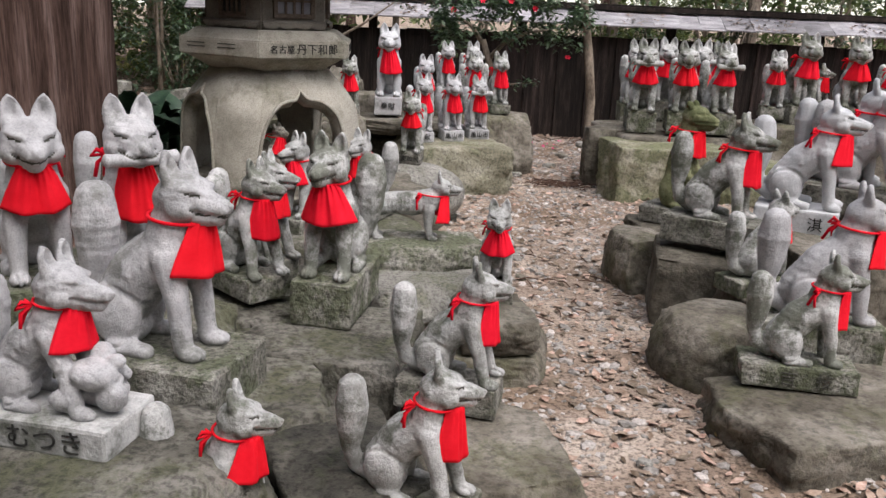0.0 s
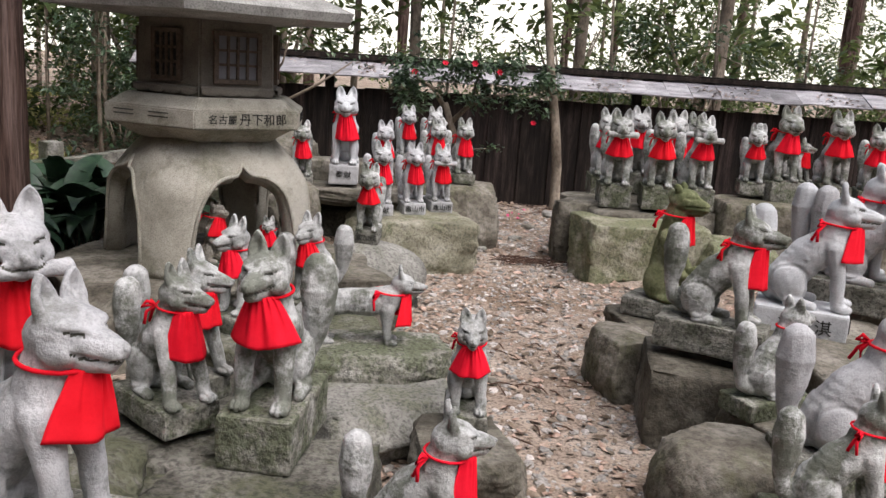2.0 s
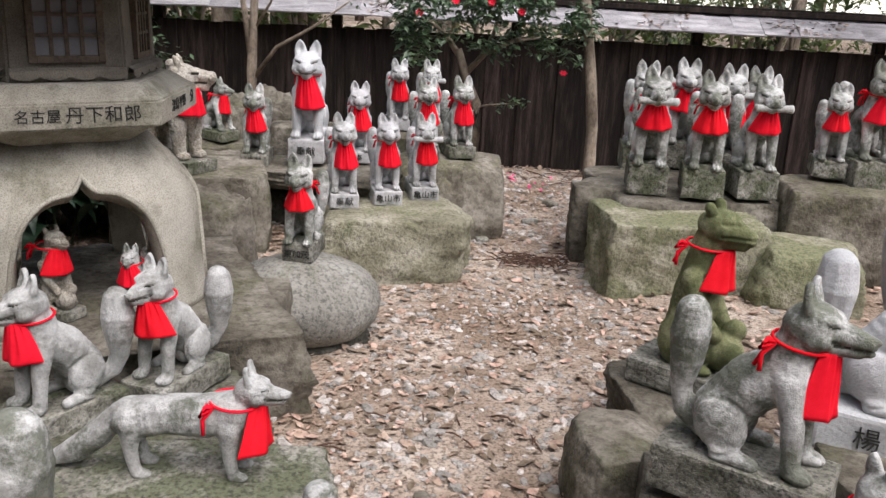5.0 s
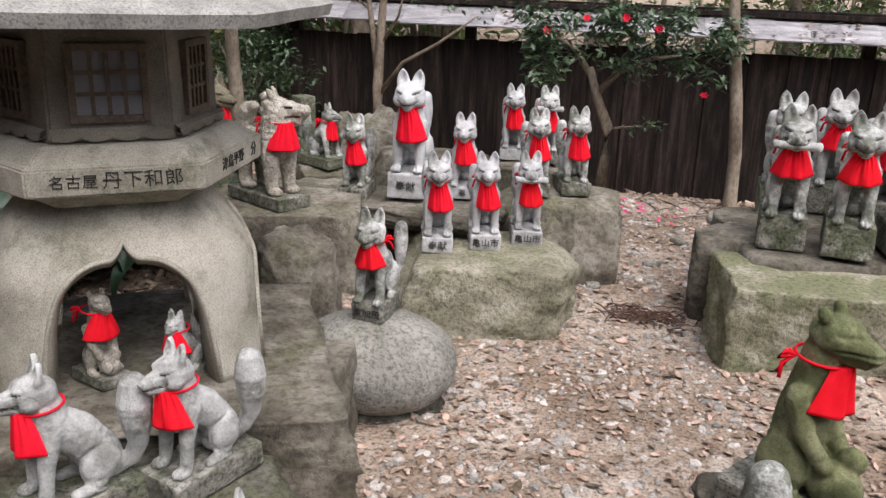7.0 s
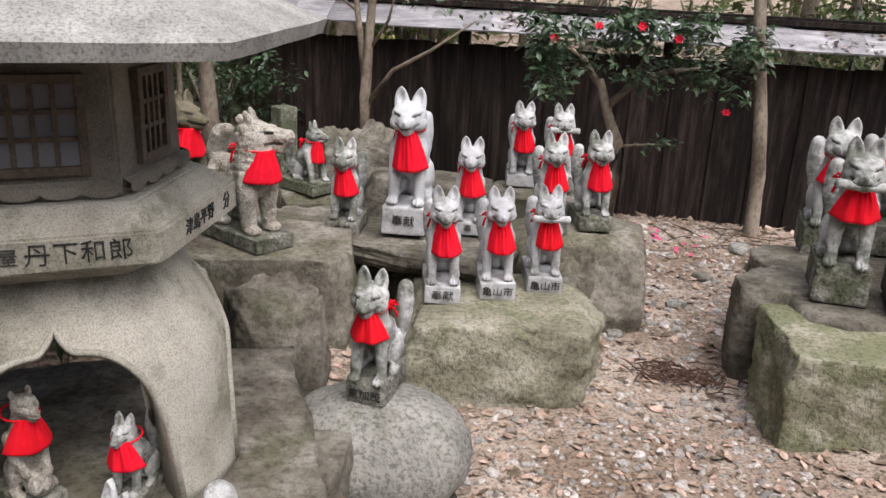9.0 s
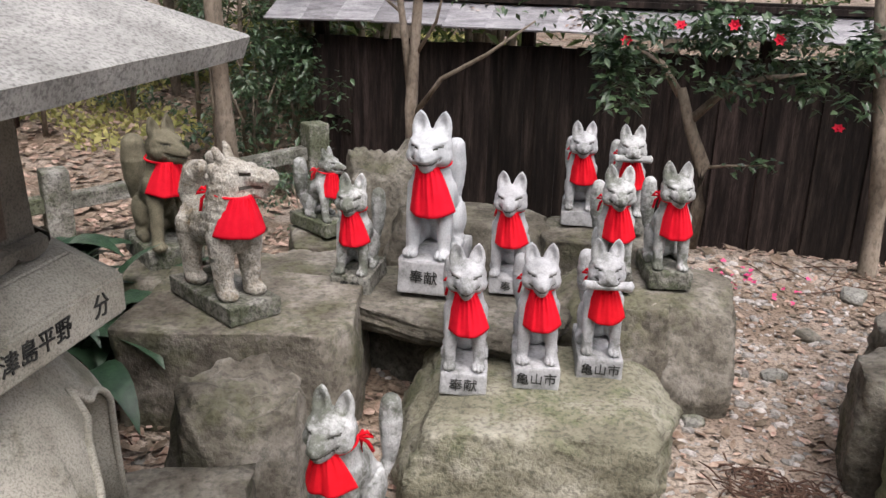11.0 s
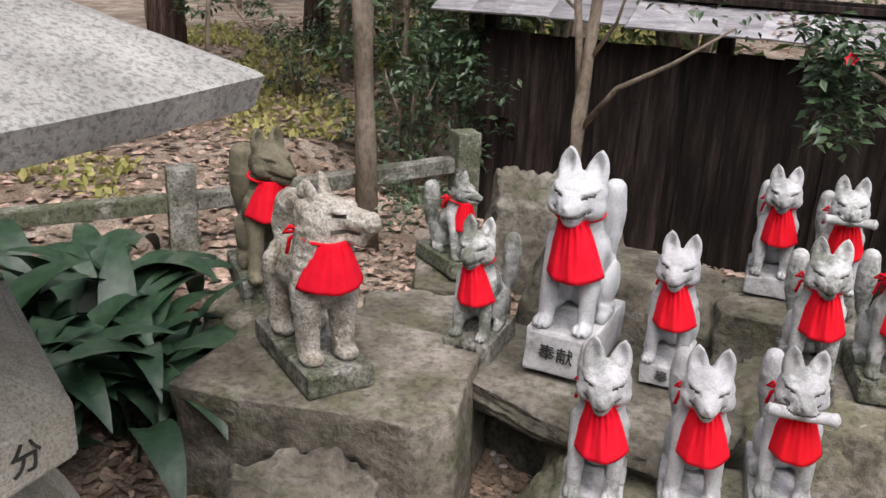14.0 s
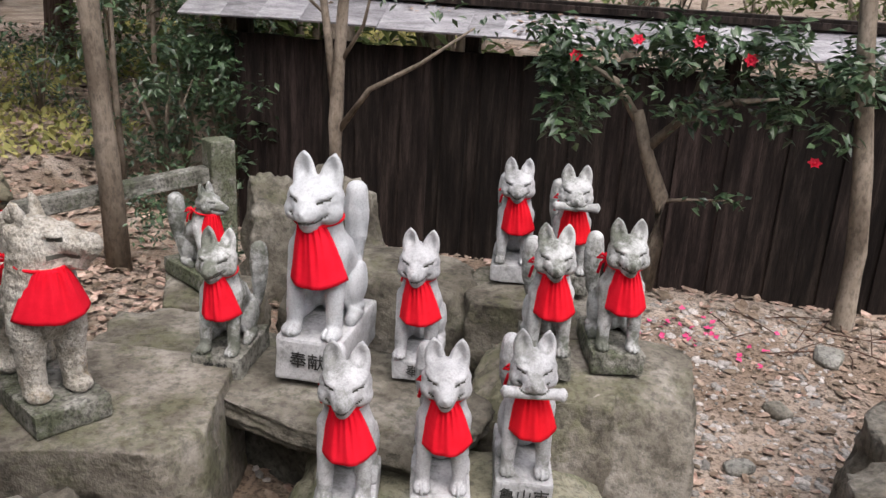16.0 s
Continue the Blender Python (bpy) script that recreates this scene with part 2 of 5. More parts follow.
def fused(name, bm, mat, voxel, smooth=3, carve=None, lines=None):
    """Melts the stock in bm into one skin, smooths it and lets carve(co, normal) push points about."""
    tmp = new(name, bm.mesh(name, mat))
    r = tmp.modifiers.new("skin", "REMESH")
    r.mode, r.voxel_size, r.use_smooth_shade = "VOXEL", voxel, True
    s = tmp.modifiers.new("soft", "SMOOTH")
    s.factor, s.iterations = 0.5, smooth
    dg = bpy.context.evaluated_depsgraph_get()
    me = bpy.data.meshes.new_from_object(tmp.evaluated_get(dg))
    old = tmp.data
    bpy.data.objects.remove(tmp)
    bpy.data.meshes.remove(old)
    if carve:
        ns = [v.normal.copy() for v in me.vertices]
        for v, nn in zip(me.vertices, ns):
            v.co = carve(v.co.copy(), nn)
    me.polygons.foreach_set("use_smooth", [True] * len(me.polygons))
    me.name = name
    if not me.materials:
        me.materials.append(mat)
    me.materials.append(GROOVE)
    if lines:
        me.polygons.foreach_set("material_index", [1 if lines(p.center) else 0 for p in me.polygons])
    return me


def bell(d, w):
    return math.exp(-(d / w) ** 2)


# ---- fox statues: unit height, facing +x, ears above the origin ----
def fox_head(bm, turn=0.0, at=(0, 0, 0), size=1.0, scroll=False, ball_in=False, muzzle=1.0):
    m = Matrix.Translation(at) @ Matrix.Rotation(turn, 4, "Z") @ Matrix.Scale(size, 4)
    n0 = len(bm.points)
    k = muzzle
    ball(bm, (0.005, 0, 0.755), (0.115, 0.122, 0.094))
    ball(bm, (-0.03, 0, 0.735), (0.1, 0.112, 0.1))
    for s in (-1, 1):
        ball(bm, (0.03, s * 0.07, 0.715), (0.066, 0.056, 0.058))
        ball(bm, (0.06, s * 0.05, 0.788), (0.05, 0.042, 0.026), (0, 12, 0))
        for i in range(12):                                            # ears: upright leaf shapes, blunt at the tip
            u = i / 11
            w = 0.046 * (1 - u ** 3.2) ** 0.55 * (0.82 + 0.6 * u * (1 - u)) + 0.009
            ball(bm, (-0.012 - 0.02 * u, s * (0.056 + 0.01 * u), 0.80 + 0.122 * u), (0.024 + 0.014 * (1 - u), w, 0.026), (s * -5, 0, 0), 12)
    tip = 0.05 + 0.165 * k
    q = 1.0 + 0.35 * (1 - k)
    chain(bm, [(0.05, 0, 0.735), (0.05 + 0.09 * k, 0, 0.724), (tip, 0, 0.715)], [0.07, 0.056 * q, 0.04 * q])
    chain(bm, [(0.03, 0, 0.69), (tip - 0.03, 0, 0.676)], [0.066, 0.034 * q])
    ball(bm, (tip + 0.034, 0, 0.73), (0.016, 0.022, 0.015))
    if scroll:
        for j in range(-8, 9):
            ball(bm, (tip - 0.005, j * 0.017, 0.682), 0.032, seg=10)
        ball(bm, (tip - 0.005, 0.145, 0.682), (0.036, 0.012, 0.036))
        ball(bm, (tip - 0.005, -0.145, 0.682), (0.036, 0.012, 0.036))
    if ball_in:
        ball(bm, (tip + 0.01, 0, 0.69), 0.032)
    bm.move(n0, m)
    return m.inverted()


def face_carver(inv, size=1.0, more=None):
    def carve(co, nn):
        p = inv @ co
        d = 0.0
        ay = abs(p.y)
        if p.z > 0.64 and p.x > -0.06 and ay < 0.2:
            if p.z > 0.82:                                             # hollow of the ears
                co = co - (inv.to_3x3().inverted() @ Vector((0.036, 0, 0))) * bell(ay - 0.061, 0.022) * bell(p.z - 0.87, 0.045) * (1 if p.x > -0.014 else 0)
            elif p.x > 0.03:
                line = 0.77 + 0.3 * (ay - 0.06)                        # slanted eyes
                if 0.03 < ay < 0.1:
                    d += -0.012 * bell(p.z - line, 0.008) * bell(ay - 0.065, 0.03) + 0.004 * bell(p.z - line - 0.02, 0.01)
                if p.x > 0.06 and ay < 0.085:
                    d -= 0.013 * bell(p.z - (0.69 + 0.6 * max(0, ay - 0.04)), 0.0075)    # mouth
                if p.x > 0.12:
                    d -= 0.007 * bell(ay - 0.018, 0.007) * bell(p.z - 0.728, 0.012)
        if more:
            d += more(co)
        return co + nn * d * size
    return carve


def face_lines(inv):
    """Where the cut lines of eyes, mouth and nostrils are painted with shadow."""
    def lines(co):
        p = inv @ co
        ay = abs(p.y)
        if p.x < 0.05 or p.z < 0.64 or p.z > 0.82:
            return False
        eye = 0.042 < ay < 0.088 and abs(p.z - (0.77 + 0.3 * (ay - 0.06))) < 0.0042
        mouth = p.x > 0.07 and ay < 0.08 and abs(p.z - (0.688 + 0.6 * max(0, ay - 0.04))) < 0.0045
        return eye or mouth
    return lines


def body_carving(co):
    d = 0.0
    ay = abs(co.y)
    if co.z < 0.07 and co.x > 0.06:                                    # toes
        for k in (-0.018, 0.018):
            d -= 0.016 * bell(ay - 0.112 - k, 0.006) * (1 if co.x > 0.08 else 0.4)
    if ay > 0.1 and co.x < -0.05 and co.z < 0.4:                       # curl of the haunch
        r = math.hypot(co.x + 0.32, co.z - 0.18)
        d -= 0.010 * bell(r - 0.14, 0.012)
    d += 0.004 * noise.noise(co * 14.0)
    return d


def fox_stock(turn=0.0, tail=0.12, brush=1.0, scroll=False, ball_in=False, splay=0.0, muzzle=1.0, head=1.25):
    bm = Stock()
    for s in (-1, 1):
        chain(bm, [(-0.04, s * 0.095, 0.47), (0.01 + splay * 0.4, s * 0.108, 0.26), (0.03 + splay, s * (0.112 + splay * 0.3), 0.05)], [0.078, 0.056, 0.047])
        ball(bm, (0.07 + splay, s * (0.112 + splay * 0.3), 0.035), (0.078, 0.056, 0.04))
        ball(bm, (-0.32, s * 0.105, 0.18), (0.135, 0.075, 0.165), (0, -20, 0))
        chain(bm, [(-0.3, s * 0.14, 0.045), (-0.14, s * 0.15, 0.032)], [0.05, 0.04])
    ball(bm, (-0.05, 0, 0.485), (0.13, 0.155, 0.15), (0, 12, 0))
    chain(bm, [(-0.06, 0, 0.5), (-0.22, 0, 0.38), (-0.35, 0, 0.2)], [0.14, 0.15, 0.145])
    ball(bm, (-0.33, 0, 0.1), (0.12, 0.11, 0.1))
    chain(bm, [(-0.06, 0, 0.56), (-0.025, 0, 0.69)], [0.135, 0.112])
    y = tail
    chain(bm, [(-0.43, 0.2 * y, 0.07), (-0.54, 0.6 * y, 0.13), (-0.57, y, 0.26), (-0.56, 1.1 * y, 0.4), (-0.56, 1.1 * y, 0.54), (-0.56, 1.1 * y, 0.65)],
          [r * brush for r in (0.055, 0.052, 0.06, 0.088, 0.104, 0.088)])
    inv = fox_head(bm, turn, (0, 0, 0.735 * (1 - head)), head, scroll, ball_in, muzzle)
    return bm, inv


def fox_mesh(name, mat, **kw):
    bm, inv = fox_stock(**kw)
    return fused(name, bm, mat, 0.0098, 3, face_carver(inv, 1.0, body_carving), face_lines(inv))


def standing_mesh(name, mat):
    """A fox on four legs with its brush hanging down behind."""
    bm = Stock()
    for x in (-0.02, -0.68):
        for s in (-1, 1):
            chain(bm, [(x, s * 0.085, 0.4), (x - 0.01 if x < -0.1 else x, s * 0.09, 0.2), (x + 0.02, s * 0.09, 0.04)], [0.09, 0.05, 0.042])
            ball(bm, (x + 0.055, s * 0.09, 0.032), (0.07, 0.046, 0.035))
    chain(bm, [(0.0, 0, 0.49), (-0.2, 0, 0.45), (-0.45, 0, 0.45), (-0.7, 0, 0.41)], [0.15, 0.155, 0.14, 0.15])
    chain(bm, [(0.02, 0, 0.51), (0.12, 0, 0.66)], [0.11, 0.085])
    chain(bm, [(-0.78, 0, 0.44), (-0.93, 0, 0.28), (-1.08, 0, 0.16), (-1.28, 0, 0.06)], [0.08, 0.1, 0.095, 0.045])
    inv = fox_head(bm, 0.0, (0.13, 0, -0.09), 1.0)
    return fused(name, bm, mat, 0.0125, 2, face_carver(inv, 1.0, lambda co: 0.004 * noise.noise(co * 14.0)), face_lines(inv))


def guardian_mesh(name, mat):
    """A stocky old beast on four legs, with mane, blunt muzzle and curled tail."""
    bm = Stock()
    for x in (0.02, -0.4):
        for s in (-1, 1):
            chain(bm, [(x, s * 0.1, 0.42), (x, s * 0.1, 0.2), (x + 0.015, s * 0.1, 0.05)], [0.1, 0.074, 0.064])
            ball(bm, (x + 0.05, s * 0.1, 0.04), (0.095, 0.07, 0.048))
    chain(bm, [(0.0, 0, 0.46), (-0.2, 0, 0.44), (-0.4, 0, 0.42)], [0.17, 0.165, 0.17])
    chain(bm, [(0.0, 0, 0.5), (0.0, 0, 0.75)], [0.185, 0.15])
    n0 = len(bm.points)
    ball(bm, (0.02, 0, 0.82), (0.13, 0.115, 0.11))
    chain(bm, [(0.08, 0, 0.825), (0.27, 0, 0.8)], [0.078, 0.06])
    chain(bm, [(0.08, 0, 0.735), (0.22, 0, 0.705)], [0.055, 0.036])
    ball(bm, (0.28, 0, 0.83), (0.045, 0.052, 0.034))
    ball(bm, (0.245, 0, 0.752), 0.042)
    for s in (-1, 1):
        ball(bm, (-0.03, s * 0.07, 0.94), (0.035, 0.028, 0.085), (s * -10, -25, 0))
        ball(bm, (0.12, s * 0.065, 0.865), (0.05, 0.035, 0.025))
        for k in range(8):
            ball(bm, (-0.07 + 0.02 * math.sin(k * 2.1), s * (0.085 + 0.015 * math.cos(k * 1.7)), 0.87 - 0.045 * k), 0.04, seg=10)
    for k in range(6):
        ball(bm, (-0.11, 0.03 * math.sin(k * 2.5), 0.92 - 0.06 * k), 0.048, seg=10)
    bm.move(n0, Matrix.Rotation(radians(38), 4, "Z"))
    inv = Matrix.Rotation(radians(-38), 4, "Z")
    chain(bm, [(-0.48, 0, 0.45), (-0.54, 0, 0.6), (-0.46, 0, 0.74), (-0.36, 0, 0.8)], [0.07, 0.09, 0.09, 0.05])

    def carve(co, nn):
        d = 0.005 * noise.noise(co * 14.0) + 0.006 * noise.noise(co * 34.0)
        p = inv @ co
        if p.x > 0.06 and p.z > 0.7:
            d -= 0.008 * bell(abs(p.y) - 0.08, 0.03) * bell(p.z - 0.84, 0.012)
        return co + nn * d
    
    def lines(co):
        p = inv @ co
        eye = 0.1 < p.x < 0.17 and abs(p.z - 0.845) < 0.012 and abs(p.y) > 0.04
        mouth = 0.1 < p.x < 0.24 and abs(p.z - 0.757) < 0.012 and abs(p.y) > 0.03
        return eye or mouth
    return fused(name, bm, mat, 0.0125, 1, carve, lines)


def mother_mesh(name, mat):
    """A seated fox with cubs tumbling at its breast."""
    bm, inv = fox_stock(0.0, 0.1, splay=0.1)
    for c, r in (((0.16, 0.05, 0.12), (0.17, 0.12, 0.11)), ((0.2, -0.06, 0.25), (0.14, 0.11, 0.09)), ((0.14, 0.09, 0.3), (0.1, 0.08, 0.09)),
                 ((0.28, 0.04, 0.3), (0.055, 0.05, 0.05)), ((0.3, -0.05, 0.12), (0.09, 0.08, 0.09)), ((0.24, 0.13, 0.19), (0.06, 0.05, 0.06)), ((0.06, -0.13, 0.1), (0.1, 0.06, 0.07))):
        ball(bm, c, r, (10, 15, 20))
    for y in (-0.09, 0.02, 0.12):
        chain(bm, [(0.14, y, 0.22), (0.3, y * 0.9, 0.2)], [0.045, 0.035])
    return fused(name, bm, mat, 0.0098, 1, face_carver(inv, 1.0, lambda co: body_carving(co) + 0.006 * noise.noise(co * 25.0)))


def squat_mesh(name, mat):
    """A slim old fox sitting bolt upright, small ears laid back, with a cub between its feet."""
    bm = Stock()
    chain(bm, [(-0.1, 0, 0.18), (-0.08, 0, 0.45), (-0.03, 0, 0.76)], [0.14, 0.125, 0.1])
    for s in (-1, 1):
        ball(bm, (-0.1, s * 0.105, 0.16), (0.13, 0.065, 0.17))
        chain(bm, [(-0.06, s * 0.12, 0.55), (0.0, s * 0.13, 0.38), (0.1, s * 0.09, 0.24)], [0.07, 0.05, 0.045])
        ball(bm, (0.02, s * 0.15, 0.035), (0.12, 0.05, 0.035))
        ball(bm, (-0.03, s * 0.075, 0.96), (0.035, 0.025, 0.045), (0, -20, 0))
    ball(bm, (0.0, 0, 0.86), (0.12, 0.105, 0.095))
    ball(bm, (0.02, 0, 0.855), (0.125, 0.115, 0.105))
    chain(bm, [(0.06, 0, 0.845), (0.185, 0, 0.815)], [0.085, 0.05])
    chain(bm, [(0.04, 0, 0.79), (0.155, 0, 0.775)], [0.06, 0.038])
    for c, r in (((0.12, 0.0, 0.12), (0.14, 0.12, 0.12)), ((0.17, 0.05, 0.25), (0.07, 0.06, 0.07)), ((0.2, -0.07, 0.14), (0.08, 0.06, 0.08)), ((0.05, 0.1, 0.2), (0.08, 0.06, 0.07))):
        ball(bm, c, r)

    def carve(co, nn):
        d = 0.005 * noise.noise(co * 16.0)
        if co.x > 0.05 and co.z > 0.7:
            d -= 0.012 * bell(co.z - 0.818, 0.008)
            if 0.03 < abs(co.y) < 0.1:
                d -= 0.011 * bell(co.z - 0.89, 0.01)
        return co + nn * d
    return fused(name, bm, mat, 0.0098, 2, carve)


def bib_mesh(seed, drop=0.36, wide=0.165):
    """A gathered cloth apron hung from a cord at the neck: unit fox height."""
    rnd = random.Random(seed)
    bm = bmesh.new()
    ph = [rnd.uniform(0, 6.28) for _ in range(4)]
    tilt = rnd.uniform(-0.03, 0.03)
    rows, cols = 14, 40
    grid = []
    for i in range(rows + 1):
        v = i / rows
        e = v ** 0.8
        row = []
        for j in range(cols + 1):
            u = -1 + 2 * j / cols
            a = u * radians(52)
            top = Vector((-0.035 + 0.15 * math.cos(a), 0.088 * math.sin(a)))
            low = Vector((0.0 + 0.145 * (1 - abs(u) ** 2.6), wide * u + tilt))
            p = top.lerp(low, e)
            pleat = 0.012 * math.exp(-2.2 * v) * math.sin(u * 22 + ph[0]) + 0.014 * v * (1 - abs(u)) * math.sin(u * 7 + ph[1]) + 0.024 * (1 - v) * v * math.cos(u * 11 + ph[2])
            row.append(bm.verts.new((p.x + pleat + 0.012, p.y, 0.648 - drop * v * (1 - 0.07 * abs(u)) + 0.004 * math.sin(u * 7 + ph[3]) * v)))
        grid.append(row)
    for i in range(rows):
        for j in range(cols):
            bm.faces.new((grid[i][j], grid[i + 1][j], grid[i + 1][j + 1], grid[i][j + 1]))
    bm.normal_update()
    bmesh.ops.solidify(bm, geom=bm.faces[:], thickness=0.007)
    return mesh_of("red_bib", bm, RED, True)


def cord_mesh(seed):
    rnd = random.Random(seed)
    bm = bmesh.new()
    ring = [(-0.035 + 0.135 * math.cos(a), 0.13 * math.sin(a), 0.65 + 0.012 * math.cos(a + 3.1)) for a in (6.2832 * k / 20 for k in range(21))]
    tube(bm, ring, [0.0085] * 21, 6)
    side = rnd.choice((-1, 1))
    base = Vector((-0.13, side * 0.1, 0.65))
    for k in (-1, 1):
        tube(bm, [base, base + Vector((-0.03, side * 0.03 + 0.015 * k, 0.025)), base + Vector((-0.05, side * 0.045 + 0.03 * k, -0.01)), base], [0.008, 0.013, 0.012, 0.007], 6)
        tube(bm, [base, base + Vector((-0.045, side * 0.02 + 0.02 * k, -0.05)), base + Vector((-0.06 - 0.02 * k, side * 0.03 + 0.03 * k, -0.13))], [0.009, 0.012, 0.011], 6)
    return mesh_of("neck_cord", bm, RED, True)


BIBS = [(bib_mesh(k, d, f), cord_mesh(k)) for k, (d, f) in enumerate(((0.255, 0.175), (0.275, 0.185), (0.34, 0.165), (0.27, 0.195)))]
MESH = {
    "straight": fox_mesh("fox_statue", GRANITE, tail=-0.11, brush=0.8, muzzle=0.62),
    "other": fox_mesh("fox_statue", GRANITE, tail=0.1, brush=0.8, muzzle=0.62),
    "long": fox_mesh("fox_statue", GRANITE, tail=0.12, brush=1.15, muzzle=0.85, turn=radians(-8), head=1.1),
    "centred": fox_mesh("fox_statue", GRANITE, tail=0.02, muzzle=0.9, brush=1.08, head=1.08),
    "scroll": fox_mesh("fox_statue", GRANITE, tail=-0.1, brush=0.8, scroll=True, muzzle=0.6),
    "tall": fox_mesh("fox_statue", GRANITE, tail=0.035, brush=0.78, muzzle=0.5),
    "gem": fox_mesh("fox_statue", GRANITE, tail=0.03, ball_in=True, head=1.08),
    "turned": fox_mesh("fox_statue", GRANITE, muzzle=0.88, brush=1.05, turn=radians(22), tail=-0.06, splay=0.06, head=1.08),
    "standing": standing_mesh("fox_statue", GRANITE),
    "guardian": guardian_mesh("guardian_statue", TAN),
    "mother": mother_mesh("fox_statue", GRANITE),
    "squat": squat_mesh("fox_statue", GREEN),
}
PLINTH_MESH = {}


def plinth_block(w, d, h, seed):
    bm = bmesh.new()
    box(bm, (0, 0, -h / 2), (d, w, h), 0, min(0.012, h * 0.12))
    bmesh.ops.subdivide_edges(bm, edges=[e for e in bm.edges if e.calc_length() > 0.06], cuts=3, use_grid_fill=True)
    for v in bm.verts:
        v.co += 0.006 * noise.noise_vector(v.co * 14 + Vector((seed * 7.3, 0, 0)))
    return bm


def writing(text, size, parent, m, mat=INK_AND_SHADE, name="character"):
    """Carved characters in a row, each a piece of its own."""
    pitch = size * 1.02
    for k, ch in enumerate(text):
        if ch == " ":
            continue
        cu = bpy.data.curves.new(name, "FONT")
        cu.body, cu.size, cu.align_x, cu.align_y, cu.extrude = ch, size, "CENTER", "CENTER", 0.0015
        tmp = new("tmp_text", cu)
        me = bpy.data.meshes.new_from_object(tmp.evaluated_get(bpy.context.evaluated_depsgraph_get()))
        bpy.data.objects.remove(tmp)
        me.materials.clear()
        me.materials.append(mat)
        ob = new(name, me)
        ob.parent = parent
        ob.matrix_local = m @ Matrix.Translation(((k - (len(text) - 1) / 2) * pitch, 0, 0)) @ Matrix.Rotation(radians(2.5 * math.sin(7 * k + size * 90)), 4, "Z")


def fox(kind, x, y, z, height, face, label, mat=None, plinth=(0.3, 0.46, 0.08), bib=0, pmat=None, words=None, group="fox statues", wsize=0.05, wmat=INK_AND_SHADE, bib_z=0.0, bib_x=0.0, bib_size=1.0, name="fox_statue", side_words=None):
    """One statue on its plinth with its bib. plinth: width, length and height in metres."""
    me = MESH[kind]
    if mat is not None:
        me = me.copy()
        me.materials[0] = mat
    m = pose(x, y, z, 0, 0, face)
    ob = tagged(new(name, me), label, "statue", group)
    ob.matrix_world = m @ Matrix.Scale(height, 4)
    if bib is not None:
        b = tagged(new("red_bib", BIBS[bib][0]), "bright red cotton bib tied round a fox statue's neck", "bib", "red bibs")
        b.matrix_world = m @ Matrix.Translation((bib_x * height, 0, bib_z * height)) @ Matrix.Scale(height * bib_size, 4)
        c = new("neck_cord", BIBS[bib][1])
        c.parent = b
    if plinth:
        w, d, h = plinth[0] * 0.84, plinth[1] * 0.95, plinth[2]
        back = {"standing": -0.42, "guardian": -0.17, "squat": -0.06, "mother": -0.12}.get(kind, -0.2) * height
        p = tagged(part("stone_plinth", plinth_block(w, d, h, x * 3 + y), pmat or PLINTH, None), "rough weathered stone plinth under a fox statue", "plinth", "statue plinths")
        p.matrix_world = m @ Matrix.Translation((back, 0, 0.004))
        if words:
            writing(words, wsize, p, pose(d / 2 + 0.006, 0, -h / 2, 90, 0, 90), wmat)
        if side_words:
            writing(side_words, wsize, p, pose(0.02, -w / 2 - 0.006, -h / 2, 90, 0, 0), wmat)
    return ob


def rock(x, y, z, sx, sy, sz, rz=0.0, mat=None, seed=0, rough=0.12, flat=0.75, label="weathered grey-brown rock among the statues", round_=0.35, slot=False):
    """A boulder: a worn block, flattened on top, standing with its foot a little in the ground. z: its top."""
    bm = bmesh.new()
    bmesh.ops.create_cube(bm, size=2.0)
    bmesh.ops.subdivide_edges(bm, edges=bm.edges[:], cuts=30 if slot else 22 if sx > 0.3 else 8, use_grid_fill=True)
    off = Vector((seed * 3.7, seed * 1.9, seed * 5.1))
    rnd = random.Random(seed * 17 + 3)
    cuts = []                                                          # broken faces: planes that slice pieces off
    if rough > 0.06:
        for k in range(13 if round_ > 0.15 else 6):
            d = Vector((rnd.gauss(0, 1), rnd.gauss(0, 1), rnd.gauss(0.15, 0.55))).normalized()
            cuts.append((d, (abs(d.x) + abs(d.y) + abs(d.z)) * rnd.uniform(0.70 if round_ > 0.15 else 0.8, 0.93) - 0.02))
    for v in bm.verts:
        c = v.co.copy()
        s = c.normalized() * 1.18
        c = c.lerp(s, round_)
        n1 = noise.noise_vector(c * 0.9 + off)
        c += n1 * rough * 1.3
        for d, r in cuts:
            over = c.dot(d) - r
            if over > 0:
                c -= d * over * 0.93
        n2 = noise.noise(c * 2.4 + off) * 0.5 + noise.noise(c * 5.5 + off) * 0.3
        ridge = abs(noise.noise(c * 1.8 + off * 2.0))
        c += c.normalized() * (n2 * rough * 0.8 - max(0, 0.16 - ridge) * rough * 1.6)
        c += c.normalized() * (0.035 * noise.noise(c * 9 + off) + 0.02 * noise.noise(c * 19 + off)) * (1 if rough > 0.07 else 0.3)
        if slot and v.co.y < -0.99 and -0.25 < v.co.x < 0.4 and 0.25 < v.co.z - 0.12 * v.co.x < 0.42:
            c.y += 0.14
        if c.z > flat:
            c.z = flat + (c.z - flat) * 0.25
        v.co = c
    top = max(v.co.z for v in bm.verts)
    for v in bm.verts:
        v.co = Vector((v.co.x * sx / 2, v.co.y * sy / 2, (v.co.z - top) * sz / 2))
    ob = part("rock", bm, mat or ROCK, None, "", True)
    ob.matrix_world = pose(x, y, z, 0, 0, rz)
    return tagged(ob, label, "rock", "rocks")


